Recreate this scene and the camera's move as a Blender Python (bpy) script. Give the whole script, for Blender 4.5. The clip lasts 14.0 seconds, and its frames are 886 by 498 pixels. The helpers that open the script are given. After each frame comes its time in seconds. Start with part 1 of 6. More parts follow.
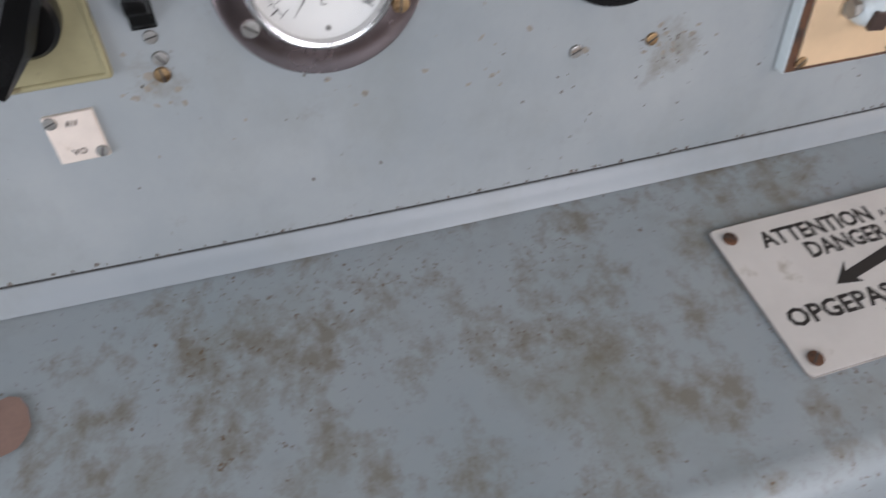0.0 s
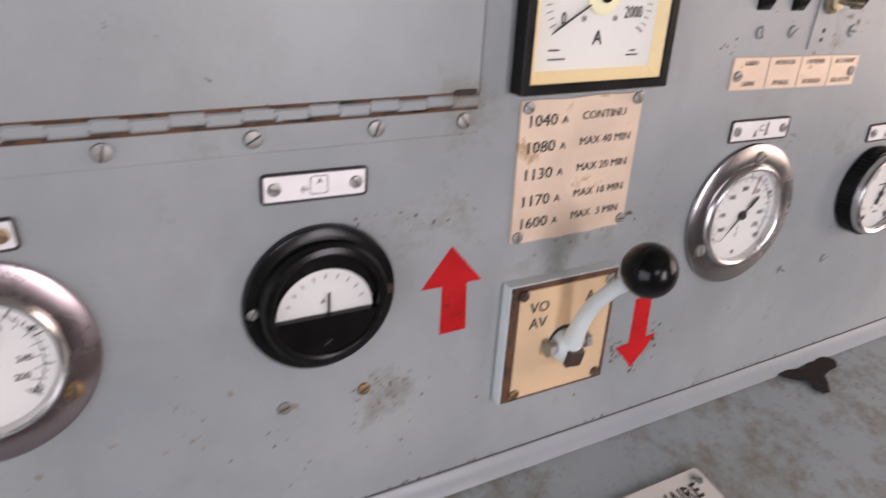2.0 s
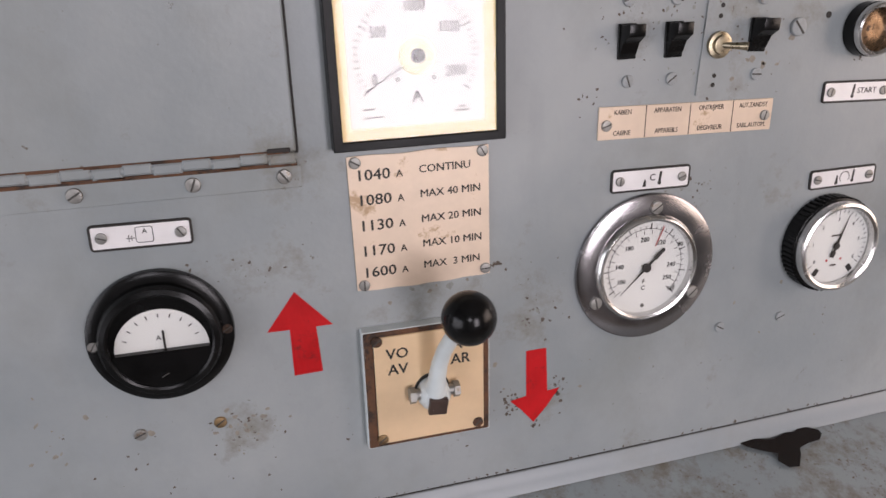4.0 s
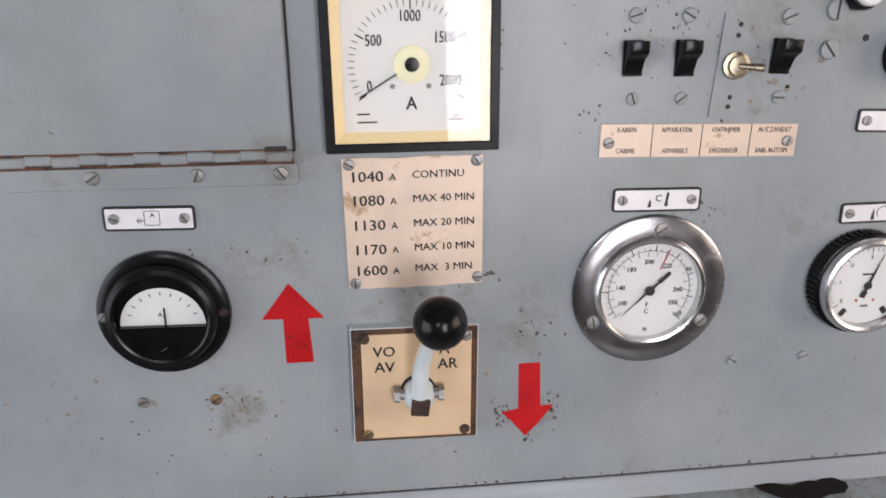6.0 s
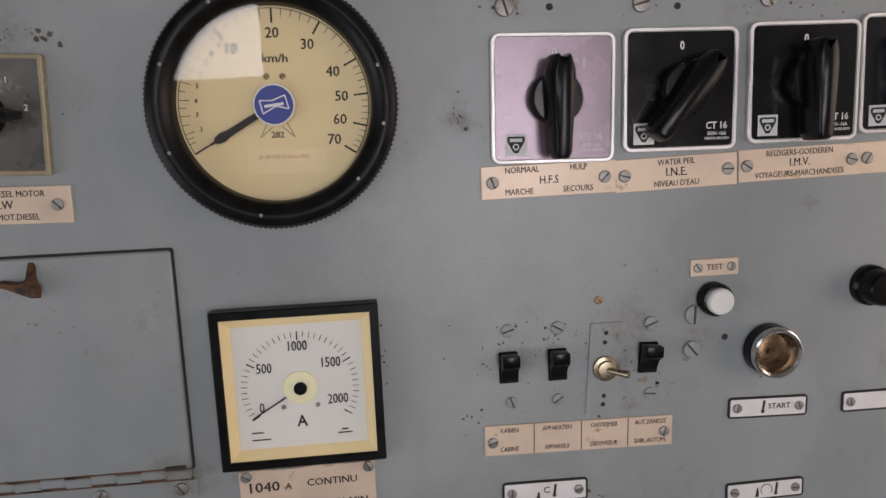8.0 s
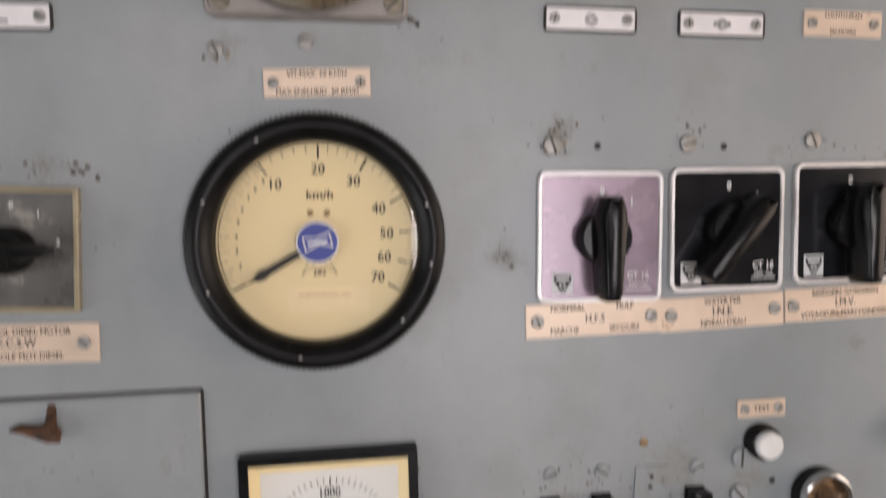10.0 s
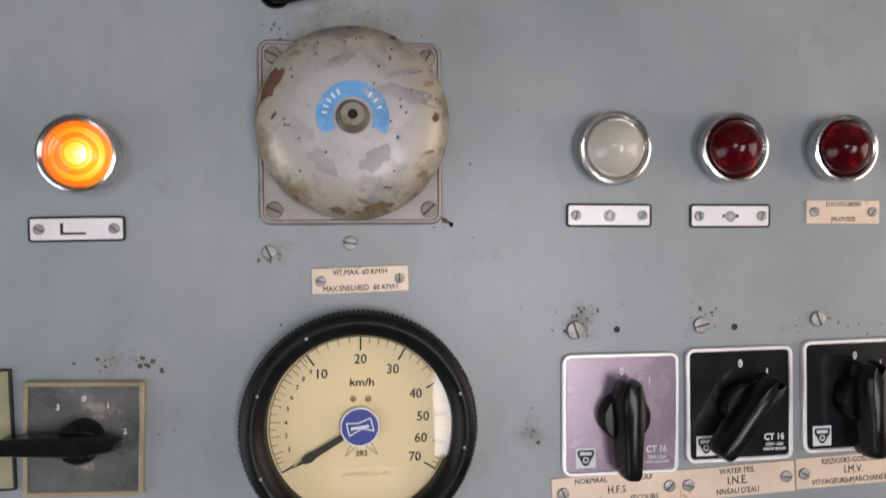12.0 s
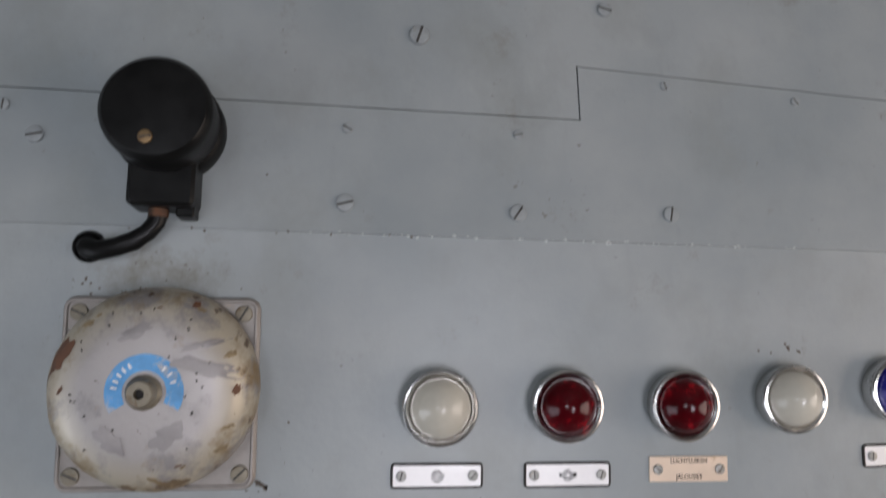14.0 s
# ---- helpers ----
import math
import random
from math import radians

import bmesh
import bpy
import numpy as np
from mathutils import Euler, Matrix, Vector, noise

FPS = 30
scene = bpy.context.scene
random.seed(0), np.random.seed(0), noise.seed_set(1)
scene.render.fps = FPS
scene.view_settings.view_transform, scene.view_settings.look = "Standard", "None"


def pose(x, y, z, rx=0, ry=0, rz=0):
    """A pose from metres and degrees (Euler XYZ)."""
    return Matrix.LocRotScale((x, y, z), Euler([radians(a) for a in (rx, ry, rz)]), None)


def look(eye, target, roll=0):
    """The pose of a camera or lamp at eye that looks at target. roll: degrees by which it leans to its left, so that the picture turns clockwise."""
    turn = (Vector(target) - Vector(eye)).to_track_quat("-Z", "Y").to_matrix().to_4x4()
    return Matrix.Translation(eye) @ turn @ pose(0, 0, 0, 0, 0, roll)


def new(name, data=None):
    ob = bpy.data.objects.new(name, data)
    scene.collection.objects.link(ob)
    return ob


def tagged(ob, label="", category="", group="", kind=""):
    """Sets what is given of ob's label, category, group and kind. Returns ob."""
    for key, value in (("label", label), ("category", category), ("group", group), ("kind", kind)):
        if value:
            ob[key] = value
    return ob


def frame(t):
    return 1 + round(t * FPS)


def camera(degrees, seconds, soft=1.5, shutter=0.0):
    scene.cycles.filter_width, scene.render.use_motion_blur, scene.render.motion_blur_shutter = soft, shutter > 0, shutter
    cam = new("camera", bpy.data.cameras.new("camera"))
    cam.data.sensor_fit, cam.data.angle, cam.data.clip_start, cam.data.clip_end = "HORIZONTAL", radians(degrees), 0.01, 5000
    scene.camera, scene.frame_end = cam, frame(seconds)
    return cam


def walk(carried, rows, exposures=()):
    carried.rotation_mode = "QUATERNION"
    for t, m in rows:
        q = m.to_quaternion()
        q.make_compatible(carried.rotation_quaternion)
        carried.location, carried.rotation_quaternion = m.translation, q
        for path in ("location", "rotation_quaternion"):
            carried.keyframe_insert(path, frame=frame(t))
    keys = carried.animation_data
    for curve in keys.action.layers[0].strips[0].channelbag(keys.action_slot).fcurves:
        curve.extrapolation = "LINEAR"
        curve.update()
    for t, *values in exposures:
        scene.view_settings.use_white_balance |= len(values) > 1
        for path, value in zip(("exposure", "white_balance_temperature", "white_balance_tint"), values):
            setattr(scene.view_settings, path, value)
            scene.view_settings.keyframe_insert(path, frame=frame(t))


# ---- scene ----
cam = camera(62.90, 14.0, 1.5, 0.6)
ROWS = [
    (0.0, -0.3713, -0.3128, 1.2258, 49.03, 2.52, -17.35),
    (0.5, -0.3494, -0.3190, 1.2331, 51.11, 1.27, -19.38),
    (1.0, -0.3308, -0.3161, 1.2441, 53.93, 0.21, -21.07),
    (1.5, -0.3116, -0.3213, 1.2706, 62.18, -0.16, -23.62),
    (2.0, -0.2926, -0.2985, 1.2864, 65.42, -2.43, -28.71),
    (2.5, -0.2738, -0.2821, 1.2882, 67.29, -2.24, -32.79),
    (3.0, -0.2214, -0.3084, 1.2988, 68.95, -0.56, -28.55),
    (3.5, -0.1728, -0.3600, 1.2917, 69.89, 1.79, -21.66),
    (3.7, -0.1554, -0.3799, 1.2875, 70.15, 2.33, -18.85),
    (5.8, -0.0606, -0.4057, 1.2898, 70.63, 0.67, -7.12),
    (6.0, -0.0618, -0.4105, 1.2859, 71.35, 1.00, -5.75),
    (6.5, -0.0587, -0.4137, 1.3078, 72.85, 0.54, -5.03),
    (7.0, -0.0325, -0.4148, 1.3497, 76.75, 1.68, -4.34),
    (7.5, -0.0022, -0.4183, 1.3989, 80.06, 2.39, -5.30),
    (7.7, 0.0121, -0.4224, 1.4010, 80.40, 2.85, -5.65),
    (9.8, -0.0270, -0.3977, 1.4256, 84.23, 1.52, -8.06),
    (10.0, -0.0235, -0.3973, 1.4445, 85.40, 1.78, -7.64),
    (10.5, -0.0198, -0.4011, 1.4993, 87.35, 2.39, -6.96),
    (11.0, -0.0327, -0.4070, 1.5073, 86.80, 2.30, -6.55),
    (11.5, -0.0362, -0.4127, 1.5081, 87.15, 2.30, -6.36),
    (12.0, -0.0349, -0.4270, 1.5314, 88.49, 1.94, -6.50),
    (12.5, -0.0218, -0.4346, 1.5397, 89.67, 2.60, -5.88),
    (13.0, 0.0225, -0.4407, 1.5791, 91.86, 3.42, -6.29),
    (13.5, 0.0550, -0.4253, 1.6067, 92.84, 1.41, -7.22),
    (14.0, 0.0672, -0.4255, 1.6288, 95.23, 1.00, -7.16),
]
walk(cam, [(t, pose(*p)) for t, *p in ROWS], [(0.0, 0.09, 6250, 17), (0.5, 0.14, 6350, 18), (1.5, 0.05, 6500, 21), (2.5, -0.05, 6800, 25), (3.5, -0.15, 6700, 23), (6.0, 0.0, 6400, 18), (7.0, -0.37, 6500, 18), (7.6, -0.75, 6600, 18), (10.0, -0.26, 6800, 19), (11.0, -0.15, 6400, 16), (12.0, -0.19, 6420, 17), (13.5, -0.36, 6220, 15), (14.0, -0.36, 6220, 15)])

# ---- world and light ----
world = bpy.data.worlds.new("sky")
scene.world = world
world.use_nodes = True
wn = world.node_tree
sky = wn.nodes.new("ShaderNodeTexSky")
sky.sky_type, sky.sun_disc = "NISHITA", False
sky.sun_elevation, sky.sun_rotation = radians(60), radians(217)
wn.links.new(sky.outputs[0], wn.nodes["Background"].inputs[0])
wn.nodes["Background"].inputs[1].default_value = 0.12


def window_light(name, m, w, h, power, colour):
    data = bpy.data.lights.new(name, "AREA")
    data.shape, data.size, data.size_y, data.energy, data.color = "RECTANGLE", w, h, power, colour
    ob = new(name, data)
    ob.matrix_world = m
    return ob


window_light("daylight_left", look((-1.22, -0.72, 1.08), (0, -0.72, 1.08)), 1.10, 0.80, 10.0, (0.90, 0.96, 1.0))
window_light("daylight_right", look((1.42, -0.75, 1.40), (0, -0.75, 1.40)), 1.10, 0.80, 13.5, (1.0, 0.85, 0.70))
window_light("daylight_back_left", look((-0.50, -1.92, 1.76), (-0.50, 0, 1.76)), 0.42, 0.34, 5.0, (0.95, 0.98, 1.0))
window_light("daylight_back_right", look((0.43, -1.92, 1.25), (0.43, 0, 1.25)), 0.50, 0.90, 19.0, (0.98, 0.98, 1.0))

sun = new("sun", bpy.data.lights.new("sun", "SUN"))
sun.data.energy, sun.data.angle, sun.data.color = 2.0, radians(0.5), (1.0, 0.94, 0.86)
sun.matrix_world = look((0, 0, 0), (0.30, 0.40, -0.87))

# ---- materials ----


def node(nt, kind, **inputs):
    n = nt.nodes.new(kind)
    for key, value in inputs.items():
        n.inputs[key.replace("_", " ")].default_value = value
    return n


def material(name, colour, rough=0.5, metal=0.0, spread=0.12, scale=60.0, bump=0.05, dirt_or_glint=None, blotch_at=0.62, blotch_scale=25.0, coat=0.0, spec=0.5):
    """A surface with colour and gloss varied at two scales, fine relief and blotches: dirty ones, or glints painted on
    the red lenses.
    """
    m = bpy.data.materials.new(name)
    m.use_nodes = True
    nt = m.node_tree
    bsdf = nt.nodes["Principled BSDF"]
    bsdf.inputs["Roughness"].default_value, bsdf.inputs["Metallic"].default_value = rough, metal
    bsdf.inputs["Coat Weight"].default_value, bsdf.inputs["Specular IOR Level"].default_value = coat, spec
    bsdf.inputs["Coat Roughness"].default_value = 0.08
    where = node(nt, "ShaderNodeTexCoord")
    info = node(nt, "ShaderNodeObjectInfo")
    shift = node(nt, "ShaderNodeVectorMath")
    shift.operation = "ADD"
    nt.links.new(where.outputs["Object"], shift.inputs[0])
    nt.links.new(info.outputs["Random"], shift.inputs[1])
    fine = node(nt, "ShaderNodeTexNoise", Scale=scale * 8, Detail=3.0)
    wide = node(nt, "ShaderNodeTexNoise", Scale=scale, Detail=5.0, Roughness=0.6)
    for n in (fine, wide):
        nt.links.new(shift.outputs[0], n.inputs["Vector"])
    ramp = node(nt, "ShaderNodeMapRange", From_Min=0.3, From_Max=0.7, To_Min=1 - spread, To_Max=1 + spread)
    nt.links.new(wide.outputs[0], ramp.inputs[0])
    tint = node(nt, "ShaderNodeVectorMath")
    tint.operation = "SCALE"
    tint.inputs[0].default_value = colour
    nt.links.new(ramp.outputs[0], tint.inputs["Scale"])
    out = tint.outputs[0]
    if dirt_or_glint:
        spots = node(nt, "ShaderNodeTexNoise", Scale=blotch_scale, Detail=8.0, Roughness=0.72)
        nt.links.new(shift.outputs[0], spots.inputs["Vector"])
        mask = node(nt, "ShaderNodeMapRange", From_Min=blotch_at, From_Max=blotch_at + 0.08)
        nt.links.new(spots.outputs[0], mask.inputs[0])
        mix = node(nt, "ShaderNodeMix")
        mix.data_type = "RGBA"
        nt.links.new(mask.outputs[0], mix.inputs[0])
        nt.links.new(out, mix.inputs[6])
        mix.inputs[7].default_value = (*dirt_or_glint, 1)
        out = mix.outputs[2]
    nt.links.new(out, bsdf.inputs["Base Color"])
    gloss = node(nt, "ShaderNodeMapRange", From_Min=0.3, From_Max=0.7, To_Min=rough * 0.8, To_Max=min(1, rough * 1.2))
    nt.links.new(wide.outputs[0], gloss.inputs[0])
    nt.links.new(gloss.outputs[0], bsdf.inputs["Roughness"])
    if bump:
        relief = node(nt, "ShaderNodeBump", Strength=bump, Distance=0.001)
        nt.links.new(fine.outputs[0], relief.inputs["Height"])
        nt.links.new(relief.outputs[0], bsdf.inputs["Normal"])
    return m


def painted_steel(name, colour, worn, specks, speck_at, grime, grime_at, rough=0.42, blots=(), speck_scale=170.0, soft=0.07, haze=(0.20, 0.212, 0.195), haze_most=0.5, blotch_scale=22.0, dirt_stretch=(1.0, 1.0, 1.0), blot=0.17):
    """Old enamel on sheet steel: brush marks and dimples, faded and dirty clouds, fine rust specks. blots: places (x, y, z, radius) of heavier staining."""
    m = bpy.data.materials.new(name)
    m.use_nodes = True
    nt = m.node_tree
    link = nt.links.new
    bsdf = nt.nodes["Principled BSDF"]
    where = node(nt, "ShaderNodeNewGeometry")
    pos = where.outputs["Position"]

    def noise_of(scale, detail=4.0, rough=0.6, stretch=None):
        n = node(nt, "ShaderNodeTexNoise", Scale=scale, Detail=detail, Roughness=rough)
        if stretch:
            s = node(nt, "ShaderNodeVectorMath")
            s.operation = "MULTIPLY"
            s.inputs[1].default_value = stretch
            link(pos, s.inputs[0])
            link(s.outputs[0], n.inputs["Vector"])
        else:
            link(pos, n.inputs["Vector"])
        return n.outputs[0]

    def ranged(source, lo, hi, a=0.0, b=1.0):
        n = node(nt, "ShaderNodeMapRange", From_Min=lo, From_Max=hi, To_Min=a, To_Max=b)
        link(source, n.inputs[0])
        return n.outputs[0]

    def maths(op, a, b):
        n = node(nt, "ShaderNodeMath")
        n.operation = op
        for i, v in enumerate((a, b)):
            if isinstance(v, (int, float)):
                n.inputs[i].default_value = v
            else:
                link(v, n.inputs[i])
        return n.outputs[0]

    def mixed(fac, a, b):
        n = node(nt, "ShaderNodeMix")
        n.data_type = "RGBA"
        link(fac, n.inputs[0])
        for i, v in ((6, a), (7, b)):
            if isinstance(v, tuple):
                n.inputs[i].default_value = (*v, 1)
            else:
                link(v, n.inputs[i])
        return n.outputs[2]

    clouds = noise_of(7.0, 6.0, 0.62)
    colour_out = mixed(ranged(clouds, 0.35, 0.68), colour, worn)
    streaks = noise_of(30.0, 4.0, 0.6, (1.6, 1.0, 0.35))
    colour_out = mixed(ranged(streaks, 0.6, 0.85, 0.0, 0.25), colour_out, tuple(c * 0.72 for c in colour))
    film = noise_of(15.0, 7.0, 0.66, (1.0, 1.0, 0.8))
    colour_out = mixed(ranged(film, 0.50, 0.74, 0.0, haze_most), colour_out, haze)
    heavy = None
    for x, y, z, r in blots:
        d = node(nt, "ShaderNodeVectorMath")
        d.operation = "DISTANCE"
        link(pos, d.inputs[0])
        d.inputs[1].default_value = (x, y, z)
        v = ranged(d.outputs["Value"], 0.0, r, blot, 0.0)
        heavy = v if heavy is None else maths("MAXIMUM", heavy, v)
    dirt_source = noise_of(blotch_scale, 9.0, 0.74, dirt_stretch)
    if heavy is not None:
        dirt_source = maths("ADD", dirt_source, heavy)
    dirt_fac = ranged(dirt_source, grime_at, grime_at + 0.16, 0.0, 0.75)
    colour_out = mixed(dirt_fac, colour_out, grime)
    speck_source = noise_of(speck_scale, 4.0, 0.62)
    region = noise_of(11.0, 3.0, 0.6)
    speck_source = maths("ADD", speck_source, maths("MULTIPLY", maths("SUBTRACT", region, 0.5), 0.35))
    if heavy is not None:
        speck_source = maths("ADD", speck_source, maths("MULTIPLY", heavy, 0.35))
    speck_fac = ranged(speck_source, speck_at, speck_at + soft)
    colour_out = mixed(speck_fac, colour_out, specks)
    link(colour_out, bsdf.inputs["Base Color"])
    link(maths("ADD", ranged(clouds, 0.3, 0.7, rough * 0.85, rough * 1.15), maths("MULTIPLY", dirt_fac, 0.3)), bsdf.inputs["Roughness"])
    relief = maths("ADD", maths("MULTIPLY", noise_of(240.0, 3.0, 0.6), 0.35), maths("ADD", maths("MULTIPLY", noise_of(28.0, 3.0, 0.5), 0.9), maths("MULTIPLY", speck_fac, -0.5)))
    b = node(nt, "ShaderNodeBump", Strength=0.28, Distance=0.0013)
    link(relief, b.inputs["Height"])
    link(b.outputs[0], bsdf.inputs["Normal"])
    return m


PANEL = painted_steel("grey_blue_enamel", (0.240, 0.267, 0.276), (0.318, 0.338, 0.340), (0.13, 0.11, 0.09), 0.70, (0.170, 0.160, 0.13), 0.595, 0.38,
                      ((0.0911, 0, 1.2541, 0.040), (0.1556, 0, 1.2522, 0.045), (0.2067, 0, 1.2670, 0.03), (-0.0432, 0, 1.1175, 0.028), (-0.0135, 0, 1.1170, 0.028), (0.0239, 0, 1.0898, 0.030), (0.0308, 0, 1.0299, 0.030), (-0.1499, 0, 1.0469, 0.035), (-0.1275, 0, 1.1436, 0.030), (0.0933, 0, 1.4758, 0.022), (0.1730, 0, 1.4762, 0.018), (0.3296, 0, 1.5122, 0.03),
                       (-0.4113, 0, 1.0808, 0.022), (-0.1748, 0, 1.4627, 0.022), (0.0627, 0, 1.4131, 0.018), (-0.0546, 0, 1.6514, 0.05), (0.2398, 0, 1.4624, 0.03), (0.1064, 0, 1.1127, 0.062), (0.3181, 0, 1.1058, 0.035), (-0.1075, 0, 1.2025, 0.03), (-0.060, 0, 1.119, 0.024), (-0.035, 0, 1.119, 0.024), (-0.008, 0, 1.121, 0.020), (0.036, 0, 1.078, 0.022), (-0.045, 0, 1.106, 0.030), (0.030, 0, 1.102, 0.026)))
DESK = painted_steel("stained_grey_blue_enamel", (0.282, 0.325, 0.342), (0.320, 0.352, 0.362), (0.125, 0.078, 0.040), 0.66, (0.165, 0.138, 0.096), 0.560, 0.40,
                     ((-0.39, -0.048, 0.959, 0.035), (-0.39, -0.087, 0.952, 0.045), (-0.418, -0.105, 0.948, 0.045), (-0.435, -0.046, 0.96, 0.045), (-0.47, -0.09, 0.95, 0.05), (-0.316, -0.08, 0.953, 0.03), (-0.285, -0.087, 0.952, 0.035), (-0.19, -0.118, 0.945, 0.045), (-0.229, -0.154, 0.938, 0.03), (-0.334, -0.12, 0.945, 0.035), (0.10, -0.06, 0.945, 0.20), (0.27, -0.05, 0.945, 0.26), (0.45, -0.06, 0.945, 0.26), (-0.10, -0.02, 0.955, 0.10), (-0.27, -0.08, 0.95, 0.08), (-0.47, -0.12, 0.94, 0.05), (-0.36, -0.07, 0.955, 0.16), (-0.20, -0.10, 0.95, 0.14)), 330.0, 0.10, (0.215, 0.225, 0.200), 0.75, 32.0, (1.25, 1.0, 1.0), 0.130)
LIP = painted_steel("pale_blue_enamel", (0.245, 0.274, 0.290), (0.28, 0.302, 0.312), (0.15, 0.11, 0.07), 0.74, (0.22, 0.20, 0.16), 0.66, 0.4)
CAB_PAINT = painted_steel("dark_cab_enamel", (0.13, 0.135, 0.125), (0.15, 0.15, 0.14), (0.08, 0.06, 0.05), 0.75, (0.10, 0.09, 0.075), 0.72, 0.5)
FLOORING = material("worn_brown_flooring", (0.10, 0.075, 0.055), 0.7, spread=0.3, scale=12, bump=0.2)
CREVICE = material("dark_crevice", (0.025, 0.022, 0.02), 0.8, spread=0.3)
RUST = material("brown_rust", (0.10, 0.045, 0.022), 0.85, spread=0.35, scale=150, bump=0.3, dirt_or_glint=(0.03, 0.018, 0.012), blotch_at=0.5, blotch_scale=120)
CHROME = material("tarnished_chrome", (0.34, 0.325, 0.33), 0.24, 1.0, 0.10, 45, 0.02, dirt_or_glint=(0.32, 0.27, 0.24), blotch_at=0.66, blotch_scale=60)
BRIGHT = material("bright_chrome", (0.62, 0.61, 0.60), 0.24, 1.0, 0.06, 60, 0.01, dirt_or_glint=(0.4, 0.36, 0.32), blotch_at=0.72, blotch_scale=120)
STEEL = material("dull_screw_steel", (0.29, 0.285, 0.268), 0.46, 0.7, 0.2, 200, 0.1, dirt_or_glint=(0.20, 0.14, 0.09), blotch_at=0.58, blotch_scale=160)
BRASS_SCREW = material("tarnished_brass", (0.30, 0.205, 0.11), 0.5, 1.0, 0.25, 200, 0.1, dirt_or_glint=(0.14, 0.08, 0.04), blotch_at=0.55, blotch_scale=180)
PAINTED_SCREW = material("painted_screw_head", (0.27, 0.29, 0.295), 0.45, 0.0, 0.12, 200, 0.15, dirt_or_glint=(0.17, 0.135, 0.10), blotch_at=0.60, blotch_scale=170)
# Near-black colour for the shade inside the screw slots, laid on as thin bars.
SLOT_SHADE = material("slot_shade", (0.045, 0.042, 0.038), 0.7, 0.0, 0.3, 300)
PLATE = material("pinkish_brass_plate", (0.67, 0.53, 0.41), 0.42, 0.2, 0.09, 40, 0.04, dirt_or_glint=(0.44, 0.30, 0.18), blotch_at=0.60, blotch_scale=40)
BRASS = material("polished_brass_plate", (0.80, 0.58, 0.36), 0.36, 0.35, 0.08, 26, 0.06, dirt_or_glint=(0.50, 0.33, 0.17), blotch_at=0.62, blotch_scale=26)
TAN = material("yellowed_ivory_plate", (0.27, 0.245, 0.135), 0.5, 0.0, 0.15, 50, 0.05, dirt_or_glint=(0.16, 0.13, 0.07), blotch_at=0.6, blotch_scale=60)
PALE_BRASS = material("pale_worn_brass", (0.72, 0.63, 0.55), 0.42, 0.15, 0.07, 80, 0.03, dirt_or_glint=(0.48, 0.38, 0.28), blotch_at=0.64, blotch_scale=70)
SILVER = material("pale_aluminium_plate", (0.78, 0.76, 0.76), 0.42, 0.15, 0.05, 80, 0.03, dirt_or_glint=(0.55, 0.52, 0.48), blotch_at=0.68, blotch_scale=70)
SIGN = material("soiled_enamel_sign", (0.64, 0.61, 0.57), 0.35, 0.0, 0.06, 30, 0.03, dirt_or_glint=(0.46, 0.42, 0.36), blotch_at=0.60, blotch_scale=30)
BLACK = material("black_bakelite", (0.005, 0.005, 0.005), 0.24, 0.0, 0.3, 60, 0.03, spec=0.22)
MATT_BLACK = material("worn_black_lacquer", (0.006, 0.006, 0.006), 0.36, 0.0, 0.4, 80, 0.1, dirt_or_glint=(0.03, 0.025, 0.02), blotch_at=0.67, blotch_scale=90, spec=0.18)
INK = material("black_engraving", (0.016, 0.013, 0.011), 0.6, 0.0, 0.2)
BROWN_INK = material("brown_engraving", (0.03, 0.016, 0.011), 0.6, 0.0, 0.2)
WHITE_INK = material("white_engraving", (0.75, 0.75, 0.74), 0.6, 0.0, 0.05)
RED_INK = material("red_mark", (0.45, 0.04, 0.04), 0.5, 0.0, 0.1)
RED_PAINT = material("red_paint", (0.46, 0.006, 0.008), 0.45, 0.0, 0.16, 60, 0.10, dirt_or_glint=(0.22, 0.010, 0.010), blotch_at=0.58, blotch_scale=90, spec=0.25)
CREAM_DIAL = material("yellowed_dial", (0.76, 0.63, 0.37), 0.6, 0.0, 0.03, 20, 0.0, dirt_or_glint=(0.70, 0.54, 0.27), blotch_at=0.66, blotch_scale=14)
WHITE_DIAL = material("white_dial", (0.69, 0.69, 0.665), 0.6, 0.0, 0.02, 20, 0.0)
YELLOWED = material("yellowed_bezel", (0.80, 0.66, 0.38), 0.5, 0.0, 0.06, 30, 0.0)
HUB_IVORY = material("ivory_hub", (0.80, 0.77, 0.52), 0.5, 0.0, 0.06, 60, 0.0)
BLUE = material("blue_badge", (0.02, 0.04, 0.26), 0.35, 0.0, 0.1)
BELL_BLUE = material("faded_blue_decal", (0.10, 0.32, 0.62), 0.45, 0.0, 0.2, 120, 0.03, dirt_or_glint=(0.42, 0.42, 0.43), blotch_at=0.56, blotch_scale=55)
GREY_PAINT = material("grey_lever_paint", (0.58, 0.63, 0.63), 0.35, 0.0, 0.06, 60, 0.08)
GREY_PLATE = material("clouded_grey_plate", (0.10, 0.098, 0.092), 0.3, 0.0, 0.25, 60, 0.03, dirt_or_glint=(0.26, 0.25, 0.22), blotch_at=0.58, blotch_scale=40)
CLEAR_EDGE = material("yellowed_acrylic", (0.33, 0.28, 0.18), 0.25, 0.0, 0.2, 60, 0.03)
MAUVE = material("faded_mauve_plate", (0.265, 0.198, 0.243), 0.26, 0.25, 0.18, 22, 0.02, dirt_or_glint=(0.20, 0.15, 0.18), blotch_at=0.68, blotch_scale=40)
